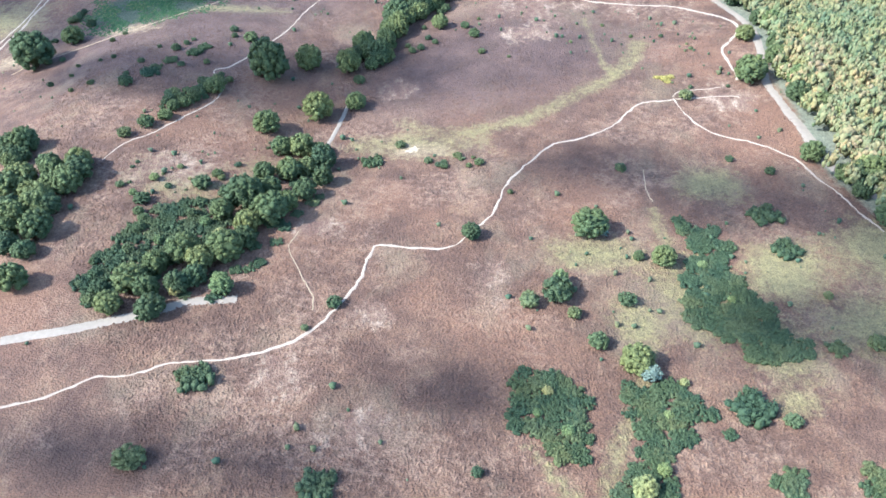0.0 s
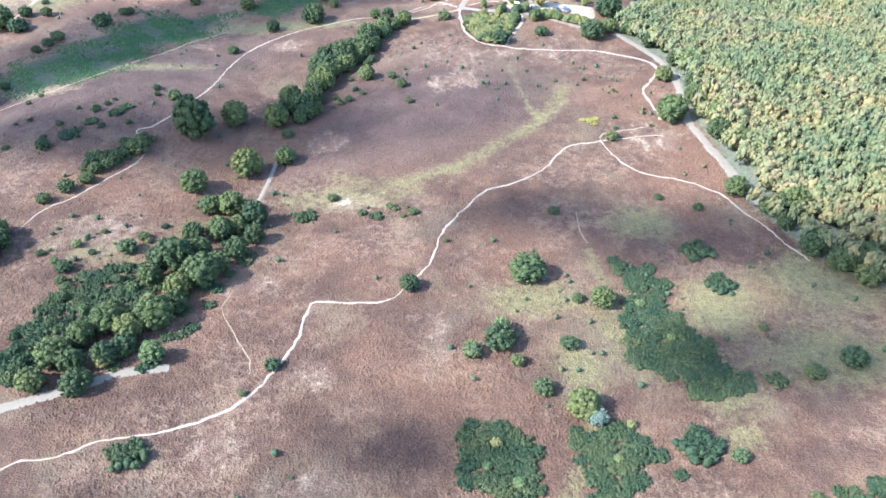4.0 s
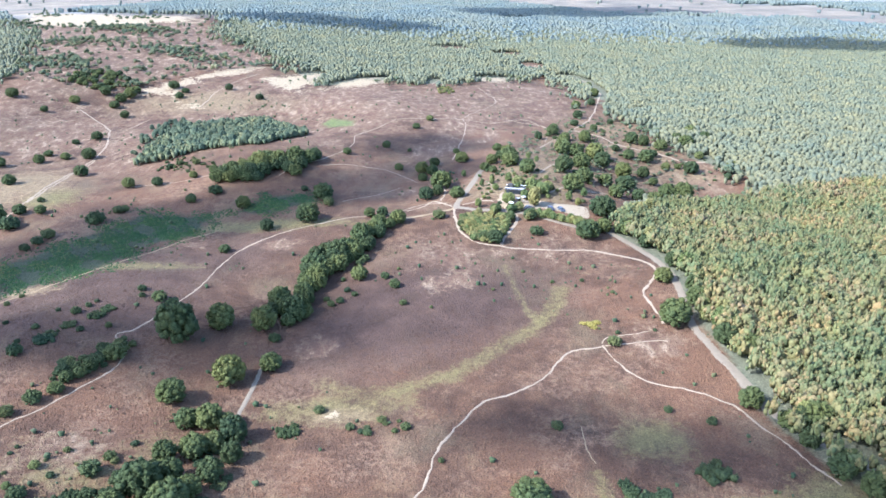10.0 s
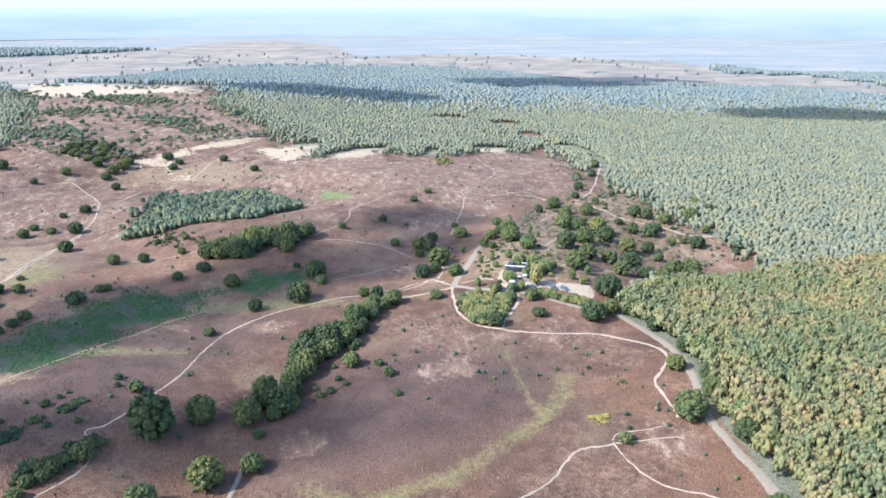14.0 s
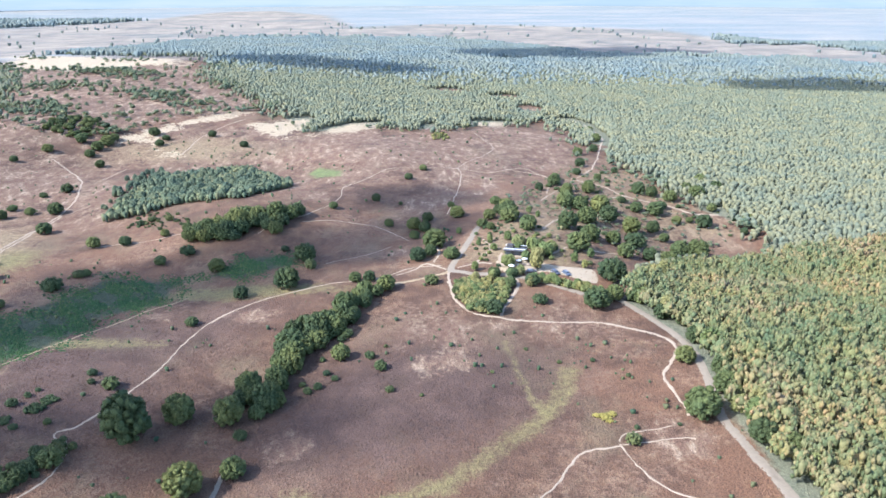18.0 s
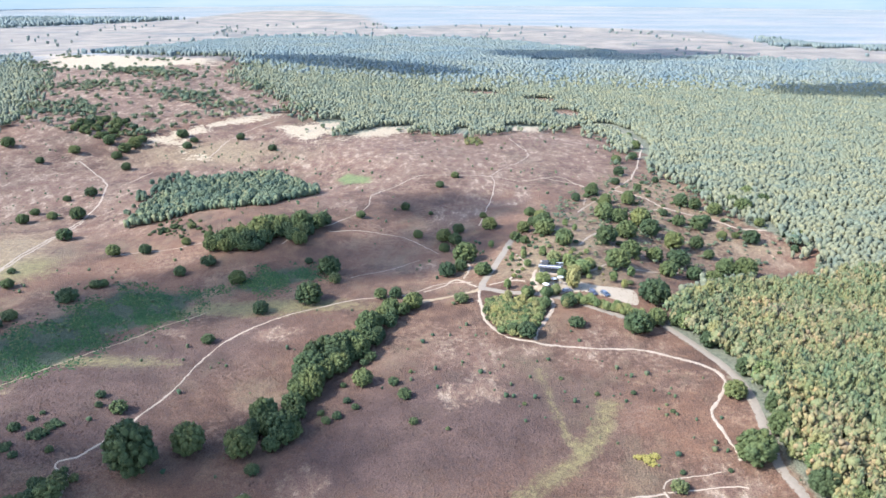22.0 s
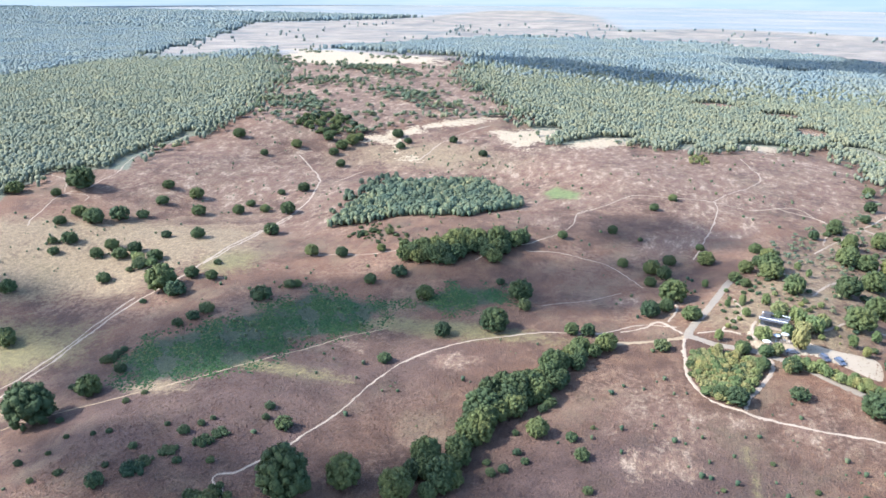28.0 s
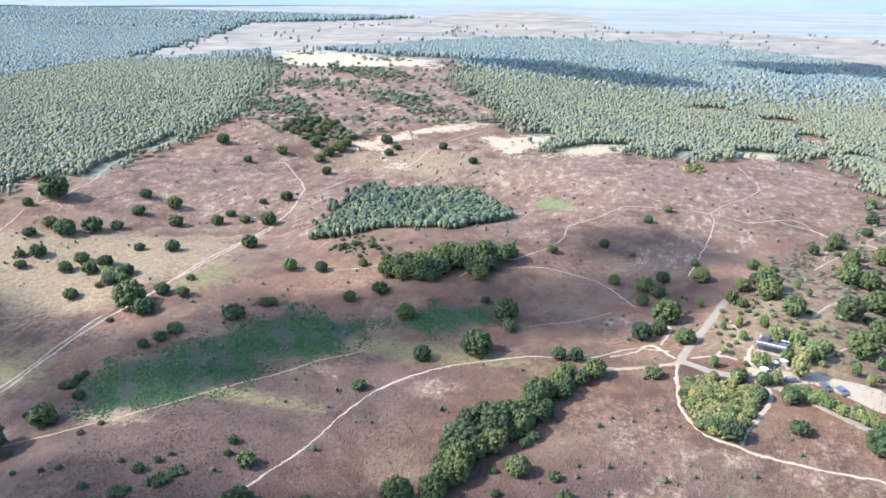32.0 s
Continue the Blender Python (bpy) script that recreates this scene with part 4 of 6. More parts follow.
kind("silver", "willow_shrub", lambda r: round_crown(r, 14, 0.8, 0.0), (0.25, 0.03, 4, 0.2), M_SILVER, 320, 0.06, 1)
FIRST = {}
plant_rng = np.random.default_rng(11)


def plant(key, x, y, width, label, group, category, tall=1.0, variant=None):
    v = int(plant_rng.integers(len(KINDS[key]))) if variant is None else variant
    name, trunk, crown = KINDS[key][v]
    z = float(land(x, y))
    m = pose(x, y, z - 0.05, 0, 0, float(plant_rng.uniform(0, 360)))
    if (key, v) not in FIRST:
        ob = new(name)
        if trunk:
            part("trunk", trunk, None, ob)
        part("crown", crown, None, ob)
        FIRST[key, v] = ob
        ob.matrix_basis = m
    else:
        FIRST[key, v].scale = (1, 1, 1)
        ob = copy_thing(FIRST[key, v], m)
    for k in ("label", "category", "group"):
        ob[k] = ""
    tagged(ob, label, category, group)
    made_plants.append((ob, (width * plant_rng.uniform(0.94, 1.06), width * plant_rng.uniform(0.94, 1.06), width * tall * plant_rng.uniform(0.9, 1.1))))
    return ob


made_plants = []


def grow(key, rows, label, group, category, tall=1.0):
    for x, y, w in rows:
        w *= 0.86 if y > 400 or x < -190 else 1.0
        plant(key, x, y, w * (1.04 if key == "oak" else 0.95), label, group, category, tall)


def fill(poly, spacing, seed, keep=1.0, jitter=0.42):
    """Places spread over a polygon, at about that spacing."""
    rng = np.random.default_rng(seed)
    p = np.array(poly)
    gx, gy = np.meshgrid(np.arange(p[:, 0].min(), p[:, 0].max() + spacing, spacing), np.arange(p[:, 1].min(), p[:, 1].max() + spacing, spacing * 0.87))
    gx = gx + (np.arange(gx.shape[0]) % 2)[:, None] * spacing * 0.5
    x, y = gx.ravel() + rng.uniform(-jitter, jitter, gx.size) * spacing, gy.ravel() + rng.uniform(-jitter, jitter, gx.size) * spacing
    ok = inside(poly, x, y) & (rng.uniform(0, 1, x.size) < keep)
    return x[ok], y[ok]


VALLEY_ROW = [
    (-84.2, 213.2, 13.2), (-73, 223.5, 8.6), (-59, 223.3, 8.5), (-58, 232.1, 5.3), (-56.7, 239.1, 8), (-49.8, 232, 8.2), (-49.2, 243, 6.9),
    (-47.9, 250, 7.1), (-46.3, 256, 8.1), (-46.3, 280.3, 6.1), (-41, 273.9, 9.4), (-41.5, 269.6, 7.6), (-38.4, 278.9, 7.8), (-36.1, 287.1, 4.4),
    (-33.7, 292.2, 8.1), (-29.8, 301.3, 5.9), (-27.6, 307.6, 6.6), (-31.2, 258.3, 6.1), (-48.2, 264.2, 10),
]
VALLEY_OAKS = [
    (-177.7, 228.8, 14.5), (-170.4, 245.2, 8.2), (-231, 272.1, 7.1),
]
VALLEY_BUSHES = [
    (-37, 257.5, 2.2), (-34.5, 248.4, 2.8), (-31.6, 245, 2.7), (-36.2, 240.5, 3.3), (-39, 238.3, 3), (-41.2, 242.5, 2.4), (-21.7, 258, 3.8),
    (-17.7, 250.2, 4.6), (-30.9, 274.2, 4.7), (-32.3, 270.7, 3.3), (-88.1, 287.3, 5.2),
]
WEST_BUSHES = [
    (-180.4, 248.9, 2.8), (-181.1, 265.3, 4.2), (-169.7, 259.1, 4.4), (-179.1, 266, 4.2), (-179.2, 272.7, 3), (-179.7, 269.8, 3.4), (-98.1, 238.7, 5.9),
    (-106.6, 246, 3.4), (-104.7, 240.4, 2.7), (-121.3, 225.9, 3.9), (-119.2, 230.9, 2.5), (-117.9, 234.5, 2), (-128.3, 228.2, 1.8), (-130.3, 216.3, 2.8),
    (-129, 200.3, 5), (-131.9, 207.5, 2.2), (-115, 213.8, 2.8), (-107.2, 217, 2.6), (-142.7, 202.7, 2.6), (-159.9, 206.6, 2.6), (-148.2, 199, 2.1),
    (-154.4, 211.6, 1.9), (-167.1, 229.1, 2.6), (-151.7, 239.6, 2.4), (-143.4, 222.7, 2.2), (-148, 221.5, 1.7), (-156.1, 220, 1.8), (-149, 244.9, 2.2),
    (-99.6, 204.9, 4.4), (-104.1, 203.3, 3.7),
]
WEST_SCRUB = [
    (-113.7, 223.5, 6.4), (-112.1, 228.7, 5.7), (-120.1, 217.1, 5.7), (-123.7, 207.7, 7.5), (-123.1, 211.2, 5.4),
]
FAR_WEST_OAKS = [
    (-308, 401.8, 16.5), (-335.8, 385, 10.1), (-312.4, 388.5, 5.9), (-285.2, 373.4, 8.6), (-274, 370.2, 11.4), (-286.3, 361.5, 6.6), (-246.9, 349.6, 7.8),
    (-248.2, 340.8, 6.6), (-236.9, 342.4, 7.6), (-234, 349.1, 7.6), (-218.5, 342.9, 7.9), (-197.7, 318.8, 14.5), (-230, 323.1, 6.7), (-190.8, 329.8, 6.8),
    (-181.5, 330, 5.3), (-216.4, 372, 7.2), (-239.7, 406.9, 8.5), (-262.8, 408.5, 7.6), (-254.1, 426.4, 8.3), (-272.7, 427.7, 7.2), (-223.5, 418.1, 7),
    (-224.3, 431.6, 5.6), (-212.4, 426, 6.1), (-199.3, 426.6, 9.1), (-189, 391.6, 7.5), (-262.5, 304.7, 8), (-234.8, 275.4, 7.2),
]
FAR_WEST_BUSHES = [
    (-266.2, 379.3, 12), (-258.9, 387.5, 7.6), (-275.6, 344.4, 5.8), (-268.7, 347.9, 10), (-268.4, 337, 6.2), (-221.4, 336.1, 9.1), (-188, 344.3, 3.8),
    (-231.4, 368.3, 6.2), (-218.7, 454.9, 5.8), (-153.1, 320.6, 9), (-166.3, 303.4, 6.6), (-168.1, 297.2, 5.5), (-170.7, 291.5, 4.8), (-198.3, 307.7, 3.6),
    (-148.5, 335, 5.8), (-224, 332.3, 4.2), (-188.2, 314.6, 9.4),
]
KNOLL_OAKS = [
    (-156.3, 369.8, 5.9), (-142.8, 371.9, 5.5), (-126.2, 377.5, 4.2), (-116.3, 380, 5), (-109, 377.3, 6.4), (-100.7, 378.7, 7.3), (-92.7, 378.5, 10.9),
    (-84.3, 385, 8.5), (-76.1, 387.8, 9.8), (-68.6, 398.8, 5.5), (-52.3, 411.8, 5.1), (-74, 373.7, 7.1), (-119.4, 348.8, 5.1), (-146.1, 337, 3.5),
    (-92.2, 338.6, 6.6), (-56.3, 346.1, 8.7), (-59.3, 318.2, 10), (-75.7, 310.2, 5.9), (-32.6, 321.5, 5), (-27.1, 322.1, 4.9),
]
KNOLL_BUSHES = [
    (-109.6, 356.4, 7.7), (-52.8, 337.9, 5.9), (-66.8, 356.5, 4), (-140, 400.4, 5.3), (-130, 396.9, 4.7), (-144.2, 396.7, 4.3),
]
CROSSING_OAKS = [
    (-23.6, 395.3, 4.9), (-11.3, 391.2, 7.3), (-6, 385.9, 6.2), (-4.9, 401.2, 6.2), (-10.7, 377.1, 4.7), (9.6, 403.5, 8), (-1.3, 360.1, 9.9),
    (-8.3, 344, 7.2), (-2.9, 349.8, 5.4), (6, 342.3, 6.7), (20.8, 380.7, 5.2), (24.4, 374.5, 4.1), (24.8, 392.4, 6), (34, 385.2, 9),
    (33.9, 408.9, 8.1), (29.8, 401.6, 6), (40.9, 369.3, 7.7), (66.1, 468.4, 8.3), (56, 454.1, 5.7), (69.6, 444.5, 7.9), (83.4, 454.6, 8.7),
]
GROVE_OAKS = [
    (65.6, 420.1, 11.6), (72.7, 418.5, 10.2), (83, 418.1, 11.7), (84.9, 405.7, 10.4), (71.8, 393.2, 9.2), (60.1, 377, 9.4), (94.1, 395, 8.8), (106.5, 401.7, 7.8),
    (68.4, 364.3, 9), (60.2, 346.9, 9.4), (79.7, 368.4, 7), (89.6, 368.1, 10), (81.4, 350.4, 7.6), (93.1, 353.8, 6.4), (34, 394.4, 9.4), (29.7, 421.5, 6.4),
    (41.8, 372.8, 6), (119.7, 372.1, 10.9), (112.1, 373.9, 8), (68.7, 317.8, 10.8), (99.5, 349.3, 8.6),
]
TERRACE_BIRCHES = [
    (39.7, 324.9, 9), (44.1, 340.3, 6.3), (40.4, 339.9, 4.2), (33.7, 342, 5), (39.3, 348.1, 4.7), (29.1, 328, 5.6), (21.8, 318, 4.8),
    (15.2, 326.3, 5), (56.2, 332.3, 5.1), (59.7, 327.8, 4.5), (64.3, 340, 5.3), (28.8, 318.2, 4.7), (32.8, 319.5, 3.5), (35.8, 309.9, 4.9),
    (30.7, 356.3, 5.2), (17.9, 353.1, 3.5), (23, 356.8, 4.4), (9.9, 374.4, 4.1), (48, 391.6, 3.9), (44.5, 399.2, 4.5),
]
JUNCTION_BUSHES = [
    (-2.2, 316.6, 6.2), (-19.2, 425.5, 3.2),
]
ROADSIDE_OAKS = [
    (74.4, 220.5, 10.1), (78, 250, 6.4), (58.4, 293.1, 10.1), (66.1, 300.1, 6.9),
]
HEATH_BUSHES = [
    (-14.1, 236.8, 3), (58.9, 243.3, 1.9), (39, 252.9, 1.8), (49.7, 253.4, 2), (38.1, 296.6, 6.3), (53.1, 210.1, 5.2), (-54.3, 216.2, 4.3),
    (29.2, 261.7, 1.6), (-17, 264.9, 1.6), (-4.4, 233.6, 1.5), (17.3, 247, 1.5), (67.3, 216.8, 1.6), (55.4, 216.4, 1.8),
]
DELL_OAKS = [
    (-63.1, 193.1, 9.2), (-76.5, 181.8, 8.5), (-52.5, 200.6, 6.8), (-98.6, 199.4, 6.0), (-103.2, 192.6, 4.4), (-107.6, 186.5, 4.0),
]
EAST_MOOR_OAKS = [
    (92.8, 550.1, 7.5), (105.9, 563.2, 6.9), (114.5, 599.9, 8.2), (119.9, 655.3, 6.3), (89.1, 517.4, 7), (83.5, 495.4, 6), (67.9, 477.2, 6.4),
    (71.8, 454.6, 6.7), (85.5, 465.5, 6.3), (93.6, 481.8, 5.6), (107.9, 502.9, 4.8), (112.1, 458, 9), (118.4, 453.9, 7.8), (126.9, 446.9, 8.7),
    (140.6, 463.5, 7.1), (142.8, 451.6, 10), (157.8, 465.3, 7.2), (99.1, 439.7, 5.1), (104.2, 428.3, 7.6), (113.7, 426.4, 10), (119, 434.8, 6.6),
    (122.4, 416.7, 5.8), (135.5, 413.2, 9.6), (145.4, 432.5, 6.1), (129.7, 418.7, 4.4), (109.6, 391.7, 4.8), (152.2, 402.1, 4.9), (159.1, 416.9, 6),
    (138.6, 483.8, 4.4), (152.4, 477.1, 9),
]
DUNE_OAKS = [
    (-209.8, 464.8, 7.6), (-229.1, 544.7, 8), (-228.7, 556.7, 9), (-225.4, 566.4, 10.3), (-224.6, 576, 8.4), (-254.3, 540.7, 8.9), (-292.4, 532.6, 9.2),
    (-263.9, 515.1, 5.9), (-242.2, 564.6, 9.2), (-216.2, 527.4, 7.3), (-191.5, 570.5, 7.3), (-202.1, 592.2, 9.3), (-190.6, 582.2, 6.2), (-160.4, 590.6, 7),
    (-132.6, 566.3, 7), (-32.2, 429.4, 5.7), (-8.8, 489.2, 5.5), (-16.6, 469.2, 5.6), (6.8, 421, 4.4),
]
NEAR_OAKS = [
    (-10.1, 133.9, 4.6), (19.9, 138.6, 8.6), (37.7, 128.3, 6), (28.3, 93.4, 6.9), (-79.7, 97.1, 6.8), (-89.8, 97.3, 5.8),
    (84, 177, 6.8), (95.9, 147.7, 7), (90.8, 167, 6.1), (100.3, 140.2, 7.3), (104.5, 134.4, 6.5),
]
NEAR_SILVER = [
    (23.2, 137.9, 3.7), (30.9, 90.2, 5),
]
NEAR_BUSHES = [
    (-39.5, 105.2, 3.9), (-44.5, 96.7, 2.1), (-68.9, 58.4, 6.5), (-3.6, 62.4, 2.7), (11.6, 113.7, 8), (5.2, 110.7, 5.3), (27.8, 113.5, 4.7),
    (73.9, 118.3, 2.6), (89.5, 105.5, 6.4), (79.9, 102.2, 4.9), (15.5, 107.9, 3.7), (20.6, 99.3, 5.1), (57.2, 79.7, 3.9), (29.8, 167.7, 3.6),
    (31.8, 129.9, 3.2), (61.1, 175.4, 2.8), (71.3, 169.7, 3.1), (-0.9, 154, 1.9), 
    (-34.7, 178.1, 3.4), (-85.6, 148.3, 5.7), (-98.3, 138, 4.8), (-97.2, 132.8, 3.2), (-116.5, 169.6, 4.6), (-112.2, 175.9, 5.5),
]
NEAR_SCRUB = [
    (-63.7, 79.3, 9.3), (-32.9, 56.9, 8.7), (71.6, 100.9, 6.1), (49.9, 82.8, 11.1), (44.7, 76, 3.6), (65.7, 149.5, 10.4), (68.1, 135.3, 8.4),
    (-41.8, 168.8, 7.5),
]
WEST_DARK_OAKS = [
    (-104.8, 189.2, 4.2), (-108.2, 180.9, 4.4), (-121.8, 152.9, 6.2),
]
NEARWOOD_OAKS = [
    (-63.3, 171.4, 7.7), (-55.3, 165.2, 7.4), (-69.1, 170.9, 6.2), (-71.3, 141.8, 9.4), (-63, 135.8, 9.0), (-56.9, 148.8, 6.5), (-67.4, 130.4, 6.7),
    (-69.3, 118.9, 8.7), (-79.1, 117.1, 8.2), (-76.6, 105.3, 5.7), (-53.5, 156, 5.7), (-63.6, 158.2, 7.3), (-87.6, 104.8, 7.6), (-74, 114.1, 6.6),
    (-66, 147.5, 6.3), (-59.5, 161.5, 5.6), (-84, 111.5, 6.1),
    (-75.5, 135, 6), (-66.5, 124, 6.2), (-60, 142, 6), (-70, 155, 6), (-58.5, 171, 5.2), (-83, 103, 5.6), (-73.5, 108.5, 5.8), (-70.5, 148, 5.6),
]
grow("oak", NEARWOOD_OAKS, "leafy oak in a belt of trees along a road", "trees of the near wood", "tree", 1.1)
grow("light", [(-66.3, 106.3, 6.0), (-76.6, 104.3, 4.4), (-72.5, 124.5, 4.4), (12.4, 118.1, 4.4)], "bright yellow-green birch beside darker oaks", "birches of the near wood", "tree", 1.0)
grow("oak", VALLEY_ROW, "dense green oak in a hedgerow across the heath", "oaks of the valley row", "tree", 1.12)
grow("oak", VALLEY_OAKS, "broad dark green oak on dry grass by a sandy track", "oaks by the valley track", "tree")
grow("bush", VALLEY_BUSHES, "small rounded green shrub in the heather", "shrubs beside the valley row", "shrub")
grow("bush", WEST_BUSHES, "small dark shrub on a heather slope", "shrubs of the west slope", "shrub")
grow("scrub", WEST_SCRUB, "low green bramble thicket in the heather", "thickets of the west slope", "thicket")
grow("oak", FAR_WEST_OAKS, "lone round oak on a dry grassy slope", "oaks of the far west slope", "tree", 0.92)
grow("bush", FAR_WEST_BUSHES, "low green shrub on dry grass", "shrubs of the far west slope", "shrub")
grow("oak", KNOLL_OAKS, "dark green oak on a heather knoll", "oaks of the knoll", "tree")
grow("bush", KNOLL_BUSHES, "olive shrub on a heather knoll", "shrubs of the knoll", "shrub")
grow("oak", CROSSING_OAKS, "dark green oak near the road crossing", "oaks at the crossing", "tree")
grow("oak", GROVE_OAKS, "tall broad oak in a grove behind the pavilion", "oaks of the grove", "tree")
grow("light", [(a, b, w * 0.66) for a, b, w in TERRACE_BIRCHES], "light green birch near the pavilion terrace", "birches round the pavilion", "tree", 1.45)
grow("bush", JUNCTION_BUSHES, "round shrub beside the sandy crossing", "shrubs at the crossing", "shrub")
grow("oak", ROADSIDE_OAKS, "round dense oak beside the path and road", "oaks by the east road", "tree", 0.95)
grow("bush", HEATH_BUSHES, "tiny dark shrub in open heather", "shrubs of the open heath", "shrub")
grow("oak", DELL_OAKS, "dark green oak in a shallow dell", "oaks of the dell", "tree")
grow("oak", DUNE_OAKS, "round dark oak on sandy dune heath", "oaks of the dunes", "tree", 0.9)
grow("oak", EAST_MOOR_OAKS, "dark oak scattered on sandy heath", "oaks of the east moor", "tree")
grow("oak", NEAR_OAKS, "rounded green oak standing in the heather", "oaks of the near heath", "tree")
grow("silver", NEAR_SILVER, "grey-leaved willow shrub beside an oak", "willow shrubs", "shrub")
grow("bush", NEAR_BUSHES, "green shrub in faded heather", "shrubs of the near heath", "shrub")
grow("scrub", NEAR_SCRUB, "flat spreading bramble thicket", "thickets of the near heath", "thicket")
grow("oak", WEST_DARK_OAKS, "dark shrubby oak beside the western path", "oaks by the western path", "tree", 0.8)
grow("light", [(-217, 338, 6.5), (-226, 341, 7.5), (-209, 334, 5.5), (-221, 335, 5.0), (-231, 345, 5.0)], "pale olive willow scrub beside a sandy track", "scrub by the western track", "shrub", 0.7)
grow("oak", [(20.7, 289.0, 7.0), (16.5, 291.5, 5.0), (28.0, 310.5, 5.0), (22.5, 319.8, 5.0), (29.4, 318.9, 4.6), (36.6, 311.5, 6.0)], "round green oak at the edge of birch scrub", "oaks round the path loop", "tree", 0.95)
grow("light", [(28.8, 328.6, 6.0), (33.0, 320.8, 4.4), (36.5, 333.5, 4.5), (41.5, 335.0, 6.0), (45.5, 338.0, 6.5), (40.5, 344.0, 6.0), (48.0, 343.0, 5.0), (24.0, 346.0, 3.4), (34.5, 346.5, 6.5)], "olive green tree close to the pavilion", "trees round the pavilion", "tree", 1.0)
for bx, by, bw in ((47.5, 222.0, 4.4), (49.8, 223.4, 3.2), (45.4, 223.0, 2.8), (48.6, 220.2, 2.6)):
    plant("broom", bx, by, bw, "low yellow flowering broom in the heather", "broom", "shrub", 0.45)


def grove(key, poly, spacing, seed, lo, hi, label, group, category, tall=1.0, keep=1.0, mix=None):
    rng = np.random.default_rng(seed)
    for x, y in zip(*fill(poly, spacing, seed, keep)):
        k = mix if mix and rng.uniform() < 0.3 else key
        plant(k, float(x), float(y), float(rng.uniform(lo, hi)), label, group, category, tall)


grove("scrub", NEAR_THICKET, 3.4, 28, 3.2, 5.6, "dense bramble and gorse behind a belt of oaks", "thickets of the near wood", "thicket", 1.1, 0.95)
grove("bush", NEAR_THICKET, 7.0, 21, 2.2, 4.0, "dark green shrub in a thicket behind the oaks", "shrubs of the near wood", "shrub", 1.1, 0.6, "light")
grove("scrub", NEARWOOD, 5.0, 69, 2.6, 4.6, "bramble under a belt of oaks", "thickets of the near wood", "thicket", 0.9, 0.5)
grove("bush", LOW_BUSHES, 3.4, 70, 1.4, 3.2, "low green shrub around a patch of bare sand", "shrubs by the sand patch", "shrub", 0.8, 0.85)
grove("oak", HEDGEROW, 4.6, 29, 5.0, 7.6, "leafy green oak in a hedgerow across the heath", "oaks of the valley row", "tree", 1.12, 0.9)
grove("oak", BELT, 6.0, 22, 6.0, 9.0, "dark oak in a belt of trees under the knoll", "trees of the knoll belt", "tree", 1.0)
grove("light", CLUMP, 2.6, 23, 1.9, 3.6, "olive and yellow birch scrub inside the path loop", "birches of the path loop", "tree", 0.9, 1.0, "bush")
grove("light", HEDGE, 2.4, 24, 2.4, 3.6, "clipped green shrub in a hedge by the car park", "hedge by the car park", "shrub", 1.1)
grove("oak", WESTWOOD, 5.8, 27, 5.5, 8.5, "dark oak in a wood below the western path", "trees of the western wood", "tree", 1.0, 0.95)
grove("bush", DELLWOOD, 3.0, 25, 1.8, 4.2, "dark oak scrub beside the western path", "trees beside the western path", "tree")
grove("pine", PINEWOOD, 5.8, 26, 3.2, 4.8, "grey-green pine in a small plantation", "pines of the plantation", "tree", 1.0)
for poly, seed in ((SCRUB_A, 31), (SCRUB_B, 32), (SCRUB_C, 33), (SCRUB_D, 34), (SCRUB_E, 35), (SCRUB_F, 36)):
    grove("scrub", poly, 2.7, seed, 3.4, 5.4, "low dark green bramble and gorse thicket", "thickets of the near hollow", "thicket", 0.9, 1.0)
grow("light", [(9.5, 84, 2.6), (13.5, 74, 2.8), (7.5, 78, 2.2), (26.9, 61, 5.2), (31, 66, 3.0), (37.8, 89.2, 2.2), (33.5, 80, 2.4), (47, 128, 2.6), (52, 116, 2.4)], "yellow-green birch sapling in a bramble thicket", "saplings of the near hollow", "shrub", 0.7)
grove("bush", TERRACE_SCRUB, 5.2, 61, 0.8, 2.8, "low green and straw shrub in the rough by the pavilion", "shrubs round the pavilion", "shrub", 0.85, 0.62, "light")
grove("bush", NEAR_ROUGH, 5.4, 68, 0.9, 3.4, "small green shrub in rough grass beside the wood", "shrubs beside the near wood", "shrub", 0.8, 0.5, "light")
grove("bush", [(-152, 394), (-148, 417), (-127, 404), (-117, 389), (-133, 386)], 3.4, 72, 0.9, 2.6, "low olive sapling on the flank of the knoll", "saplings of the knoll", "shrub", 0.9, 0.8)
grove("pine", [(-176, 424), (-180, 450), (-186, 500), (-172, 512), (-160, 496), (-168, 470), (-160, 440), (-156, 424)], 4.4, 73, 2.0, 3.6, "young pine at the fringe of the plantation", "pines of the plantation", "tree", 1.0, 0.7)
grove("light", [(-5, 619), (8, 621), (8, 587), (-3, 586)], 4.4, 74, 1.6, 3.4, "pale low scrub in a hollow of the heath", "scrub of the far hollow", "shrub", 0.8, 0.7)
grove("oak", [(-274, 580), (-275, 620), (-245, 617), (-226, 595), (-243, 573), (-258, 564)], 5.4, 75, 2.8, 5.4, "dark oak in a thicket among the dunes", "oaks of the dunes", "tree", 0.9, 0.85)
grove("bush", EAST_ROUGH, 14.0, 62, 1.2, 3.6, "scattered dark shrub on sandy heath", "shrubs of the east moor", "shrub", 0.85, 0.6)
for ob, s in made_plants:
    ob.scale = s


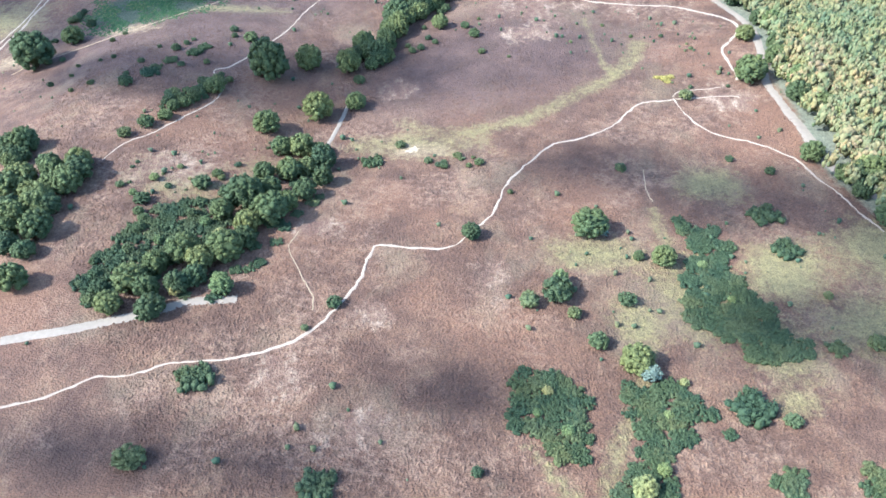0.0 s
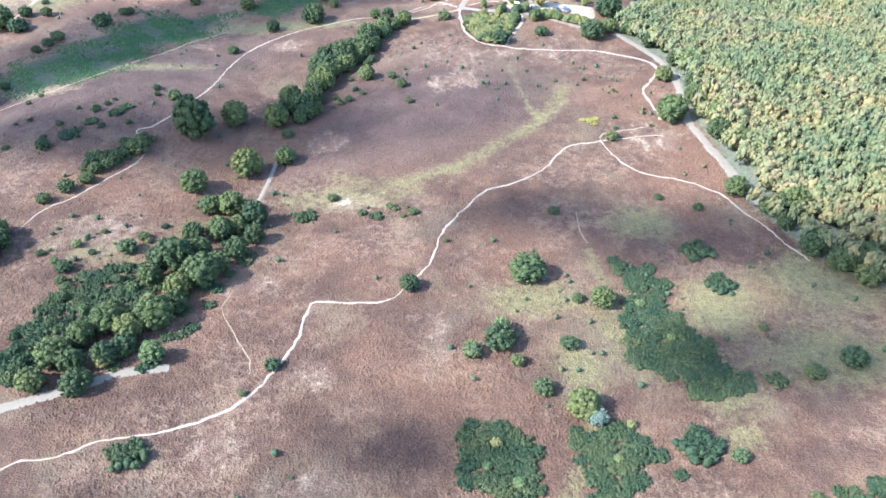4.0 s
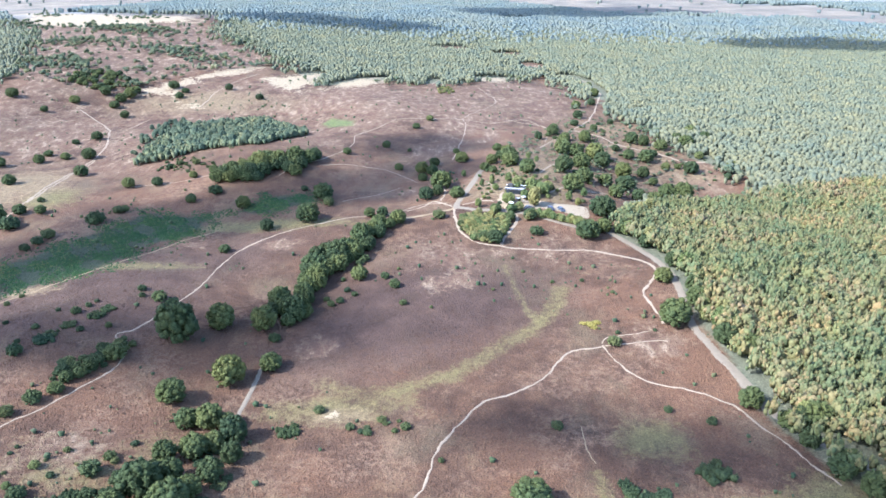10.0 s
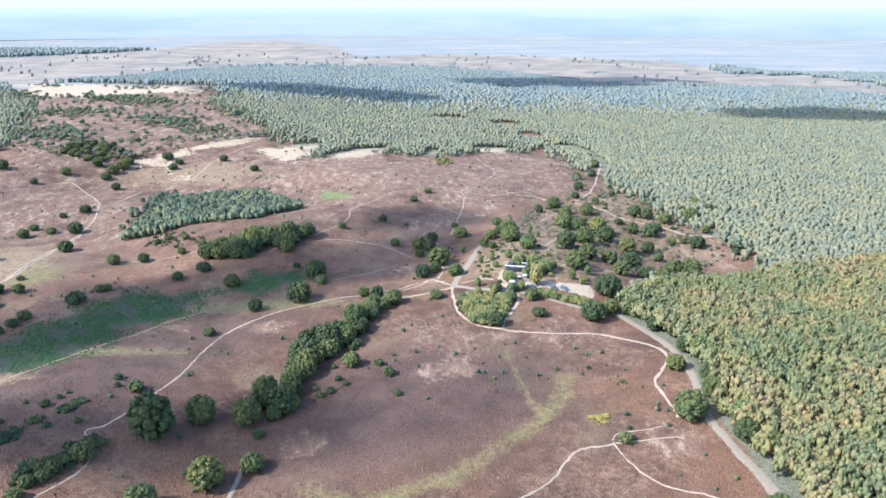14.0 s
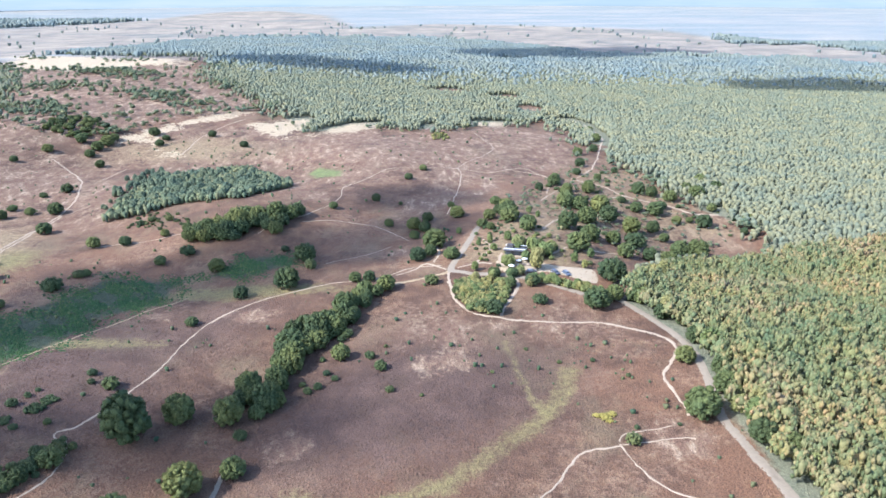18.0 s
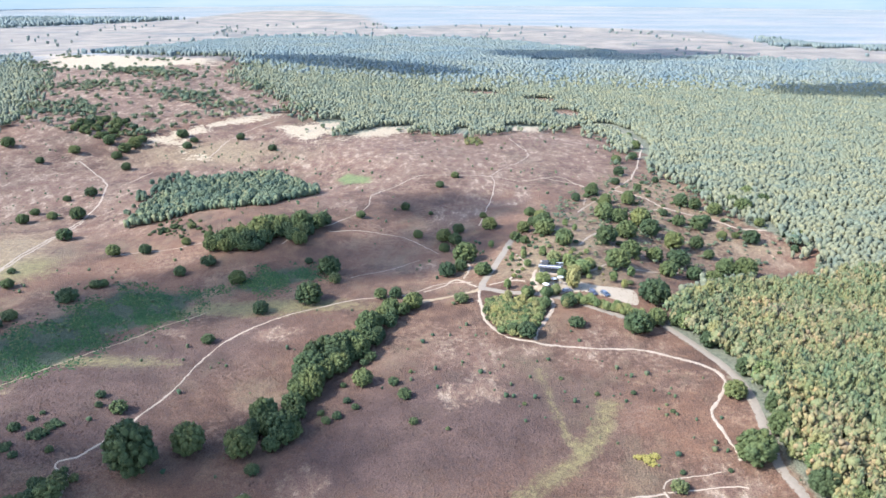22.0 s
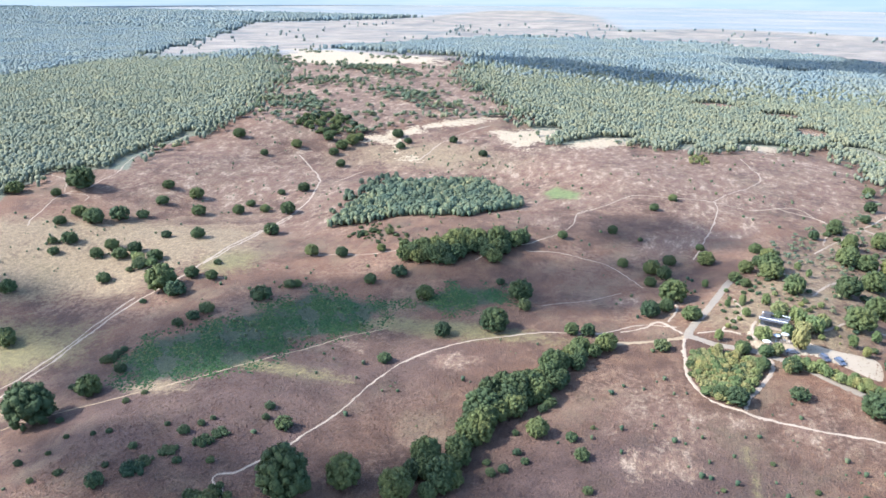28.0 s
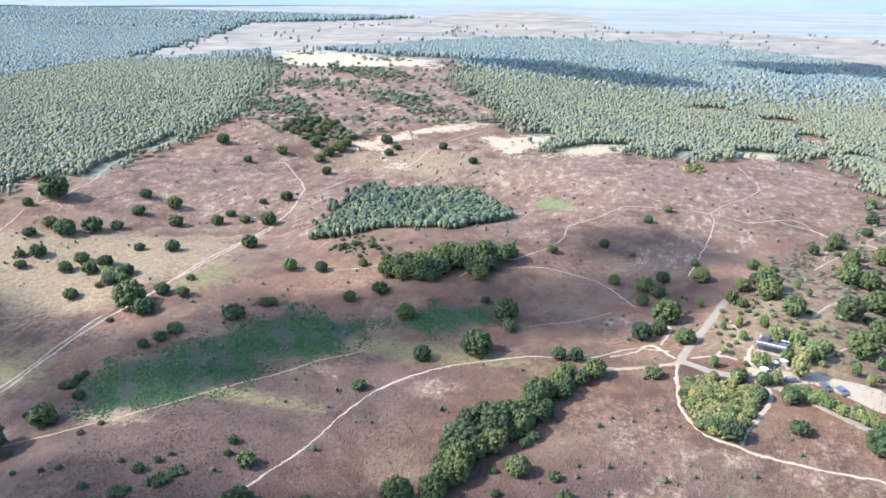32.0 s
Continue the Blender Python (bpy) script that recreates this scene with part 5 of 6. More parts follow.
# ---- woods too large to count ----
def lump(rng, places, leaves, leaf):
    """A small crown of rough lobes (x, y, z, r) with loose sprays round them."""
    V, Fc, b = [], [], 0
    bv, bf = BALL1
    for x, y, z, r in places:
        V.append(bv * (1 + rng.normal(0, 0.2, (len(bv), 1))) * (r, r, r * 0.9) + (x, y, z))
        Fc.append(bf + b)
        b += len(bv)
    for k in range(leaves):
        x, y, z, r = places[int(rng.integers(len(places)))]
        d = rng.normal(0, 1, 3)
        d[2] = abs(d[2])
        c = np.array((x, y, z)) + d / np.linalg.norm(d) * r * rng.uniform(0.95, 1.2)
        V.append(c + rng.normal(0, leaf, (3, 3)))
        Fc.append(np.array([[b, b + 1, b + 2]]))
        b += 3
    return np.vstack(V), np.vstack(Fc)


def broad_unit(rng):
    places = [(0, 0, 0.64, 0.34)]
    for k in range(8):
        a, rise = k * 2.4 + rng.uniform(0, 0.6), (k + 0.5) / 8
        out = 0.40 * math.sqrt(1 - (rise - 0.1) ** 2)
        places.append((math.cos(a) * out, math.sin(a) * out, 0.46 + 0.42 * rise + rng.uniform(-0.06, 0.06), rng.uniform(0.10, 0.17)))
    return lump(rng, places, 36, 0.055)


def dome_unit(rng, sides, low, high):
    """A treetop seen from above: an uneven dome of two rings."""
    a = (np.arange(sides) + rng.uniform(0, 0.5)) * math.tau / sides
    rings = []
    for z, r, turn in ((low, 0.24, 0.0), (high - 0.26, 0.42, 0.5)):
        q, k = a + turn * math.tau / sides, r * rng.uniform(0.55, 1.3, sides)
        rings.append(np.stack([np.cos(q) * k, np.sin(q) * k, z + rng.uniform(-0.12, 0.12, sides)], 1))
    V = np.vstack(rings + [[[rng.normal(0, 0.07), rng.normal(0, 0.07), high]]])
    Fc = []
    for i in range(sides):
        j = (i + 1) % sides
        Fc += [(i, j, sides + i), (j, sides + j, sides + i), (sides + i, sides + j, 2 * sides)]
    return V, np.array(Fc)


def pine_unit(rng):
    return dome_unit(rng, 6, 0.2, 1.0)


def far_unit(rng):
    return dome_unit(rng, 5, 0.0, 1.0)


def tuft_unit(rng):
    k = 5
    a = np.arange(k) * math.tau / k
    r = rng.uniform(0.4, 0.6, k)
    V = np.vstack([np.stack([np.cos(a) * r, np.sin(a) * r, np.zeros(k)], 1), [[rng.normal(0, 0.1), rng.normal(0, 0.1), 0.75]]])
    return V, np.array([[i, (i + 1) % k, k] for i in range(k)])


def sow(name, units, x, y, width, height, material, label, category, seed, smooth=False, sink=0.0):
    """Many copies of small meshes, joined into one."""
    rng = np.random.default_rng(seed)
    z = land(x, y) - sink
    which = rng.integers(len(units), size=len(x))
    V, Fc, base = [], [], 0
    for u, (uv, uf) in enumerate(units):
        s = np.where(which == u)[0]
        if not len(s):
            continue
        a = rng.uniform(0, math.tau, len(s))
        c, sn = np.cos(a)[:, None], np.sin(a)[:, None]
        px = (uv[None, :, 0] * c - uv[None, :, 1] * sn) * width[s][:, None] + x[s][:, None]
        py = (uv[None, :, 0] * sn + uv[None, :, 1] * c) * width[s][:, None] + y[s][:, None]
        pz = uv[None, :, 2] * height[s][:, None] + z[s][:, None]
        V.append(np.stack([px, py, pz], -1).reshape(-1, 3))
        Fc.append((uf[None] + (np.arange(len(s)) * len(uv))[:, None, None]).reshape(-1, 3) + base)
        base += len(s) * len(uv)
    me = mesh_from(name, np.vstack(V), np.vstack(Fc), material, smooth)
    return tagged(new(name, me), label, category, kind="stuff")


wood_rng = np.random.default_rng(5)


def rough_fill(x0, x1, y0, y1, spacing, seed):
    box = [(x0, y0), (x1, y0), (x1, y1), (x0, y1)]
    x, y = fill(box, spacing, seed)
    return x, y


def wooded(x, y):
    wx, wy = wobble(x, y)
    loose = np.clip((y - 330) / 60, 0.25, 1) + 0.8 * np.clip((y - 520) / 60, 0, 1)
    ok = ~inside(OPEN_HEATH, wx + loose * wood_rng.normal(0, 5.5, len(x)), wy + loose * wood_rng.normal(0, 5.5, len(x)))
    for cx, cy, rx, ry in CLEARINGS:
        ok &= ((x - cx) / rx) ** 2 + ((y - cy) / ry) ** 2 > wood_rng.uniform(0.5, 1.6, len(x))
    return ok


# broad-leaved wood along the east road: the edge as single trees, the rest joined
x, y = rough_fill(66, 330, 60, 470, 2.8, 41)
ok = wooded(x, y) & inside(BROADLEAF, x, y) & (x < 105 + 0.62 * y)
x, y = x[ok], y[ok]
edge_gap = 1 - reach(OPEN_HEATH, x, y, 8)
on_road = np.zeros(len(x), bool)
for way in TRODDEN:
    for ax, ay in way[::3]:
        if ax > 55:
            on_road |= np.hypot(x - ax, y - ay) < 2.9
x, y, edge_gap = x[~on_road], y[~on_road], edge_gap[~on_road]
front = (edge_gap > 0.0) & (reach(OPEN_HEATH, x, y, 9) > 0.02) & (y > 110) & (y < 330) & (wood_rng.uniform(0, 1, len(x)) < 0.2)
for ex, ey in list(zip(x[front], y[front])):
    plant("oak" if plant_rng.uniform() < 0.6 else "light", float(ex), float(ey), float(plant_rng.uniform(5.0, 7.5)), "leafy oak at the edge of a mixed wood", "trees at the wood's edge", "tree", 1.2)
for ob, s in made_plants:
    ob.scale = s
x, y = x[~front], y[~front]
sow("broadleaf_wood", [broad_unit(wood_rng) for _ in range(8)], x, y, wood_rng.uniform(2.5, 5.2, len(x)), wood_rng.uniform(5.6, 8.8, len(x)), M_WOOD_BROAD, "mixed oak and birch wood, green with early yellow", "wood", 42, True)
# pine wood beyond it, and round the far side of the heath
x, y = rough_fill(60, 760, 300, 1100, 2.4, 43)
ok = wooded(x, y) & ~inside(BROADLEAF, x, y) & (x < 40 + 0.68 * y) & (wood_rng.uniform(0, 1, len(x)) < (1100 - y) / 240)
x, y = x[ok], y[ok]
x2, y2 = rough_fill(-740, 60, 380, 1100, 2.7, 44)
ok = wooded(x2, y2) & (x2 > -120 - 1.15 * y2) & ~inside(SCATTER, x2 + wood_rng.normal(0, 13, len(x2)), y2 + wood_rng.normal(0, 13, len(x2))) & ~inside(FAR_MOOR, x2, y2) & (wood_rng.uniform(0, 1, len(x2)) < (1100 - y2) / 240)
x, y = np.concatenate([x, x2[ok]]), np.concatenate([y, y2[ok]])
clear = reach(SAND_PATCHES[-1], x, y, 80) < wood_rng.uniform(0.02, 0.42, len(x))
for poly in SAND_PATCHES[:-1]:
    clear &= reach(poly, x, y, 4) < 0.3
for way in TRODDEN:
    for ax, ay in way[::3]:
        if ay > 330:
            clear &= (abs(x - ax) > 5.0) | (abs(y - ay) > 6.5)
x, y = x[clear], y[clear]
sow("pine_wood", [pine_unit(wood_rng) for _ in range(8)], x, y, wood_rng.uniform(2.2, 4.4, len(x)), wood_rng.uniform(3.2, 5.6, len(x)), M_WOOD_PINE, "wide grey-green pine wood", "wood", 45, True)
x, y = rough_fill(-1750, 1150, 860, 1600, 4.9, 46)
x2, y2 = rough_fill(-2300, 1500, 1600, 2300, 11.0, 55)
xw, yw = rough_fill(-1150, -694, 470, 862, 6.0, 71)
x, y = np.concatenate([x, xw]), np.concatenate([y, yw])
big = np.concatenate([np.zeros(len(x)), np.ones(len(x2))])
x, y = np.concatenate([x, x2]), np.concatenate([y, y2])
patch = np.sin(x / 170 + 1.3 * np.sin(y / 260)) + np.sin(y / 190 + x / 420) + 0.6 * np.sin(x / 61 - y / 83)
ok = (x < 40 + 0.68 * y) & (x > -200 - 1.2 * y) & (patch + np.clip((-x - 420) / 90, 0, 6) > (np.hypot(x, y) - 1750) / 260)
ok &= ~inside(FAR_MOOR, *[v + 2 * (w - v) for v, w in zip((x, y), wobble(x, y))]) & (reach(SAND_PATCHES[-1], x, y, 80) < wood_rng.uniform(0.02, 0.42, len(x))) & wooded(x, y)
ok &= (x < -694) | (wood_rng.uniform(0, 1, len(x)) < (y - 860) / 240)
x, y, big = x[ok], y[ok], big[ok]
sow("distant_pine_wood", [far_unit(wood_rng) for _ in range(6)], x, y, wood_rng.uniform(4.4, 7.4, len(x)) * (1 + 0.7 * big), wood_rng.uniform(5.0, 7.6, len(x)) * (1 + 0.4 * big), M_WOOD_HAZED, "distant pine wood with blue haze painted into its colour", "wood", 47, True)
x, y = wood_rng.uniform(-1100, 900, 1500), wood_rng.uniform(960, 2100, 1500)
ok = inside(FAR_MOOR, x, y) & (np.sin(x / 47) + np.sin(y / 61 + x / 33) > wood_rng.uniform(-0.5, 2.4, len(x))) & (reach(SAND_PATCHES[-1], x, y, 20) < 0.02)
x, y = x[ok], y[ok]
sow("distant_moor_trees", [far_unit(wood_rng) for _ in range(4)], x, y, wood_rng.uniform(4.0, 10.0, len(x)), wood_rng.uniform(4.0, 7.0, len(x)), M_WOOD_HAZED, "trees dotted over a distant pale moor", "trees", 56, True)
# scattered trees on the dunes
x, y = fill(SCATTER, 4.8, 48)
drifts = np.sin(x / 19 + 1.7 * np.sin(y / 27)) + np.sin(y / 16 + x / 45) + 0.7 * np.sin(x / 8.3 - y / 11)
ok = drifts > wood_rng.uniform(0.1, 2.6, len(x))
x, y = x[ok], y[ok]
x3, y3 = fill(SCATTER, 11.0, 49, 0.35)
x, y = np.concatenate([x, x3]), np.concatenate([y, y3])
sow("scattered_dune_trees", [broad_unit(wood_rng) for _ in range(6)], x, y, wood_rng.uniform(2.6, 6.4, len(x)), wood_rng.uniform(2.6, 6.0, len(x)), M_MARGIN, "small pines and oaks scattered over dunes", "trees", 50, True)
# trees standing out from the woods' edges, and on the wide sand beyond
x, y = wood_rng.uniform(-360, 175, 9000), wood_rng.uniform(350, 730, 9000)
near = 1 - reach(OPEN_HEATH, x, y, 26)
ok = inside(OPEN_HEATH, *wobble(x, y)) & (near > 0.02) & (near * 1.3 + 0.25 * np.sin(x / 11 + y / 17) > wood_rng.uniform(0.2, 2.6, len(x)))
sx, sy = wood_rng.uniform(-620, -150, 1500), wood_rng.uniform(780, 1200, 1500)
on = (reach(SAND_PATCHES[-1], sx, sy, 70) > 0.05) & (np.sin(sx / 21) + np.sin(sy / 17 + sx / 31) > wood_rng.uniform(0, 2.0, 1500))
x, y = np.concatenate([x[ok], sx[on]]), np.concatenate([y[ok], sy[on]])
for way in TRODDEN:
    ok = np.ones(len(x), bool)
    for ax, ay in way[::3]:
        ok &= np.hypot(x - ax, y - ay) > 4
    x, y = x[ok], y[ok]
sow("wood_margin_trees", [broad_unit(wood_rng) for _ in range(6)], x, y, wood_rng.uniform(2.5, 6.5, len(x)), wood_rng.uniform(2.0, 5.5, len(x)), M_MARGIN, "small oaks and pines scattered along the woods", "trees", 58, True, 0.1)
x, y = fill(PINEWOOD, 2.1, 66)
sow("young_pines", [pine_unit(wood_rng) for _ in range(6)], x, y, wood_rng.uniform(2.2, 3.8, len(x)), wood_rng.uniform(2.8, 5.0, len(x)), M_MARGIN, "young pines filling a small plantation", "pines", 67, True, 0.2)
x, y = fill(EAST_ROUGH, 4.2, 76, 0.5)
for way in TRODDEN:
    ok = np.ones(len(x), bool)
    for ax, ay in way[::2]:
        ok &= np.hypot(x - ax, y - ay) > 2.0
    x, y = x[ok], y[ok]
size = wood_rng.uniform(0.6, 1.0, len(x)) ** 2 * 3.0
sow("moor_saplings", [broad_unit(wood_rng) for _ in range(6)], x, y, size, size * 0.8, M_MARGIN, "low oak and birch saplings among the trees of the moor", "saplings", 77, True, 0.1)
# fine birch scrub filling the path loop and the hedge
x, y = fill(CLUMP, 1.25, 63)
x2, y2 = fill(HEDGE, 1.1, 64)
x, y = np.concatenate([x, x2]), np.concatenate([y, y2])
sow("birch_scrub", [broad_unit(wood_rng) for _ in range(6)], x, y, wood_rng.uniform(1.1, 2.2, len(x)), wood_rng.uniform(1.2, 2.4, len(x)), M_SAPLING, "fine olive and yellow birch saplings", "saplings", 65, True, 0.2)
# bracken
x, y = wood_rng.uniform(-190, -48, 70000), wood_rng.uniform(238, 364, 70000)
ok = (np.maximum(reach(BRACKEN_A, x, y, 11), reach(BRACKEN_B, x, y, 8)) > wood_rng.uniform(0.15, 0.85, len(x))) & (np.sin(x / 4.1 + y / 7.3) + np.sin(y / 3.2 - x / 9.7) + np.sin(x / 2.1 + y / 2.7) > wood_rng.uniform(-1.4, 1.3, len(x)))
x, y = x[ok], y[ok]
sow("bracken_stand", [tuft_unit(wood_rng) for _ in range(8)], x, y, wood_rng.uniform(0.6, 1.5, len(x)), wood_rng.uniform(0.25, 0.75, len(x)), M_FERN, "dense green bracken turning yellow", "bracken", 53, sink=0.05)

# heather tufts over the near heath, ever fewer with distance
x, y = wood_rng.uniform(-150, 125, 150000), 40 + 330 * wood_rng.uniform(0, 1, 150000) ** 1.35
ok = (x > -22 - 0.75 * y) & (x < 22 + 0.62 * y) & inside(OPEN_HEATH, x, y)
for way in TRODDEN:
    for ax, ay in way:
        ok &= np.hypot(x - ax, y - ay) > 0.9
x, y = x[ok], y[ok]
here = covers(x, y)
ok = (here["sand"] < 0.3) & (here["pale"] < wood_rng.uniform(0.3, 1.0, len(x))) & (here["grass"] < wood_rng.uniform(0.3, 1.2, len(x))) & (wood_rng.uniform(0, 1, len(x)) < np.clip((380 - y) / 160, 0, 1))
x, y = x[ok], y[ok]
tufts = sow("heather_tufts", [tuft_unit(wood_rng) for _ in range(8)], x, y, wood_rng.uniform(0.4, 1.1, len(x)), wood_rng.uniform(0.15, 0.45, len(x)), M_GROUND, "knee-high tufts of faded heather", "heather", 54, sink=0.03)
co = np.empty(len(tufts.data.vertices) * 3, np.float32)
tufts.data.vertices.foreach_get("co", co)
for key, values in covers(co[0::3].astype(float), co[1::3].astype(float)).items():
    tufts.data.attributes.new(key, "FLOAT", "POINT").data.foreach_set("value", np.asarray(values, np.float32))

# seedlings dotted over the wider heath
x, y = wood_rng.uniform(-340, 130, 5200), wood_rng.uniform(50, 640, 5200)
cluster = np.sin(x / 23 + 2 * np.sin(y / 41)) + np.sin(y / 19 + x / 67)
ok = inside(OPEN_HEATH, x, y) & (cluster > wood_rng.uniform(-0.6, 2.4, len(x)))
for way in TRODDEN:
    for ax, ay in way[::2]:
        ok &= np.hypot(x - ax, y - ay) > 2.4
x, y = x[ok], y[ok]
size = wood_rng.uniform(0.5, 1.0, len(x)) ** 2 * 2.2
sow("seedling_shrubs", [far_unit(wood_rng) for _ in range(6)], x, y, size, size * 0.75, M_SEEDLING, "knee-high seedlings dotted over the heath", "shrubs", 57, True, 0.05)


# ---- the pavilion, its terrace and the car park ----
M_DARKWOOD = plain("black_stained_boards", (0.045, 0.043, 0.045), 0.7, 2.0, 0.3)
M_WHITE = plain("white_paint", (0.5, 0.5, 0.5), 0.6, 2.0, 0.06)
M_ROOFING = plain("grey_roofing_felt", (0.06, 0.06, 0.065), 0.9, 1.0, 0.2)
M_CLOTH = plain("white_canvas", (0.6, 0.59, 0.56), 0.8, 4.0, 0.05)
M_GREYCLOTH = plain("grey_canvas", (0.34, 0.34, 0.33), 0.8, 4.0, 0.08)
M_TIMBER = plain("weathered_timber", (0.24, 0.19, 0.14), 0.85, 5.0, 0.25)
M_TYRE = plain("rubber", (0.03, 0.03, 0.03), 0.8, 6.0, 0.2)
M_METAL = plain("grey_metal", (0.45, 0.45, 0.46), 0.4, 6.0, 0.05, 0.8)


def glass_material():
    m, n, l, b = node_material("dark_glass", 0.08)
    b.inputs["Base Color"].default_value = (0.05, 0.06, 0.07, 1)
    b.inputs["Specular IOR Level"].default_value = 0.6
    return m


M_GLASS = glass_material()


def box_bm(x0, y0, z0, x1, y1, z1, bevel=0.02):
    bm = bmesh.new()
    bmesh.ops.create_cube(bm, size=1.0, matrix=Matrix.Translation(((x0 + x1) / 2, (y0 + y1) / 2, (z0 + z1) / 2)) @ Matrix.Diagonal((x1 - x0, y1 - y0, z1 - z0, 1)))
    if bevel:
        bmesh.ops.bevel(bm, geom=bm.edges[:], offset=bevel, segments=1, affect="EDGES")
    return bm


def tube_bm(x, y, z0, z1, r, sides=8, r2=None):
    bm = bmesh.new()
    bmesh.ops.create_cone(bm, cap_ends=True, segments=sides, radius1=r, radius2=r if r2 is None else r2, depth=z1 - z0, matrix=Matrix.Translation((x, y, (z0 + z1) / 2)))
    return bm


def build_pavilion(x, y, turn):
    p = new("pavilion")
    z = float(land(x, y))
    p.matrix_basis = pose(x, y, z, 0, 0, turn)
    p.scale = (0.8, 0.8, 0.8)
    tagged(p, "low black timber pavilion with flat roof and white railings", "building")
    part("plinth", box_bm(-5.6, -3.0, -1.2, 5.6, 3.2, 0.12), M_TIMBER, p)
    part("wall", box_bm(-5.2, 2.8, 0.12, 5.2, 3.0, 3.1), M_DARKWOOD, p, "black board rear wall")
    part("wall", box_bm(-5.2, -1.2, 0.12, -5.0, 2.8, 3.1), M_DARKWOOD, p)
    part("wall", box_bm(5.0, -1.2, 0.12, 5.2, 2.8, 3.1), M_DARKWOOD, p)
    part("parapet", box_bm(-5.0, -1.2, 2.45, 5.0, -1.05, 3.1), M_DARKWOOD, p)
    for k in range(6):
        a = -4.95 + k * 1.65
        w = part("window", box_bm(a, -1.18, 0.12, a + 0.1, -1.06, 2.45, 0.01), M_DARKWOOD, p, "black window post")
        part("pane", box_bm(a + 0.1, -1.14, 0.2, a + 1.62, -1.10, 2.42, 0), M_GLASS, w, "dark glass")
    roof = part("roof", box_bm(-5.7, -3.2, 3.1, 5.7, 3.3, 3.32), M_ROOFING, p, "flat grey felt roof")
    part("fascia", box_bm(-5.74, -3.28, 3.12, 5.74, -3.2, 3.36, 0.01), M_DARKWOOD, roof, "black fascia")
    part("fascia", box_bm(-5.74, 3.3, 3.12, 5.74, 3.36, 3.36, 0.01), M_DARKWOOD, roof, "black fascia")
    for k in range(5):
        part("post", box_bm(-5.5 + k * 2.7, -3.1, 0.12, -5.38 + k * 2.7, -2.98, 3.1, 0.01), M_DARKWOOD, p, "black timber post")
    for zz, yy in ((4.3, -3.1), (4.3, 3.15)):
        rail = part("railing", box_bm(-5.6, yy - 0.05, zz - 0.16, 5.6, yy + 0.05, zz + 0.16, 0.01), M_WHITE, p, "white roof railing")
        for k in range(8):
            part("baluster", box_bm(-5.55 + k * 1.58, yy - 0.03, 3.32, -5.48 + k * 1.58, yy + 0.03, zz, 0), M_WHITE, rail)
    part("stair_house", box_bm(-4.6, 0.6, 3.32, -1.6, 2.8, 5.2), M_DARKWOOD, p, "black stair house on the roof")


build_pavilion(32.6, 339.2, -14)


def build_parasol(x, y, material, label):
    p = new("parasol")
    p.matrix_basis = pose(x, y, float(land(x, y)), 0, 0, x * 37 % 90)
    tagged(p, label, "parasol", "parasols on the terrace")
    part("foot", box_bm(-0.4, -0.4, -0.05, 0.4, 0.4, 0.1), M_METAL, p)
    part("pole", tube_bm(0, 0, 0.1, 2.7, 0.04), M_METAL, p)
    part("canopy", tube_bm(0, 0, 2.15, 2.65, 1.3, 8, 0.06), material, p)


build_parasol(29.7, 324.5, M_CLOTH, "open white parasol on the pavilion terrace")
for px, py in ((32.9, 329.0), (35.6, 330.4)):
    build_parasol(px, py, M_GREYCLOTH, "open grey parasol on the pavilion terrace")


def build_table(x, y, turn):
    t = new("picnic_table")
    t.matrix_basis = pose(x, y, float(land(x, y)) + 0.02, 0, 0, turn)
    tagged(t, "weathered timber picnic table on the terrace", "table", "picnic tables on the terrace")
    part("tabletop", box_bm(-0.9, -0.38, 0.70, 0.9, 0.38, 0.76, 0.01), M_TIMBER, t)
    for s in (-1, 1):
        part("bench", box_bm(-0.9, s * 0.7 - 0.14, 0.42, 0.9, s * 0.7 + 0.14, 0.47, 0.01), M_TIMBER, t)
        part("leg", box_bm(s * 0.65 - 0.05, -0.75, -0.1, s * 0.65 + 0.05, 0.75, 0.42, 0.01), M_TIMBER, t)
        part("trestle", box_bm(s * 0.65 - 0.05, -0.3, 0.42, s * 0.65 + 0.05, 0.3, 0.70, 0.01), M_TIMBER, t)
    return t


for tx, ty, tr in ((31.2, 326.6, 20), (33.6, 326.9, 65), (34.6, 328.6, 10), (30.6, 329.6, 40), (36.8, 328.4, 80)):
    build_table(tx, ty, tr)


def car_shell(length, width, low, high, cabin):
    """A car's body: sides drawn in profile, narrowed towards the roof."""
    bm = bmesh.new()
    h = length / 2
    side = [(-h, low), (-h, 0.62), (-h + 0.25, 0.86), (-h * cabin - 0.35, 0.92), (-h * cabin + 0.25, high), (h * 0.30, high), (h * 0.52, 0.92), (h - 0.2, 0.78), (h, 0.58), (h, low)]
    rows = []
    for s in (-1, 1):
        rows.append([bm.verts.new((px, s * width / 2 * (0.82 if pz > 1.0 else 1.0), pz)) for px, pz in side])
    bm.faces.new(rows[0])
    bm.faces.new(rows[1][::-1])
    for k in range(len(side)):
        j = (k + 1) % len(side)
        bm.faces.new((rows[0][j], rows[0][k], rows[1][k], rows[1][j]))
    bmesh.ops.recalc_face_normals(bm, faces=bm.faces[:])
    bmesh.ops.bevel(bm, geom=bm.edges[:], offset=0.05, segments=2, affect="EDGES")
    return bm


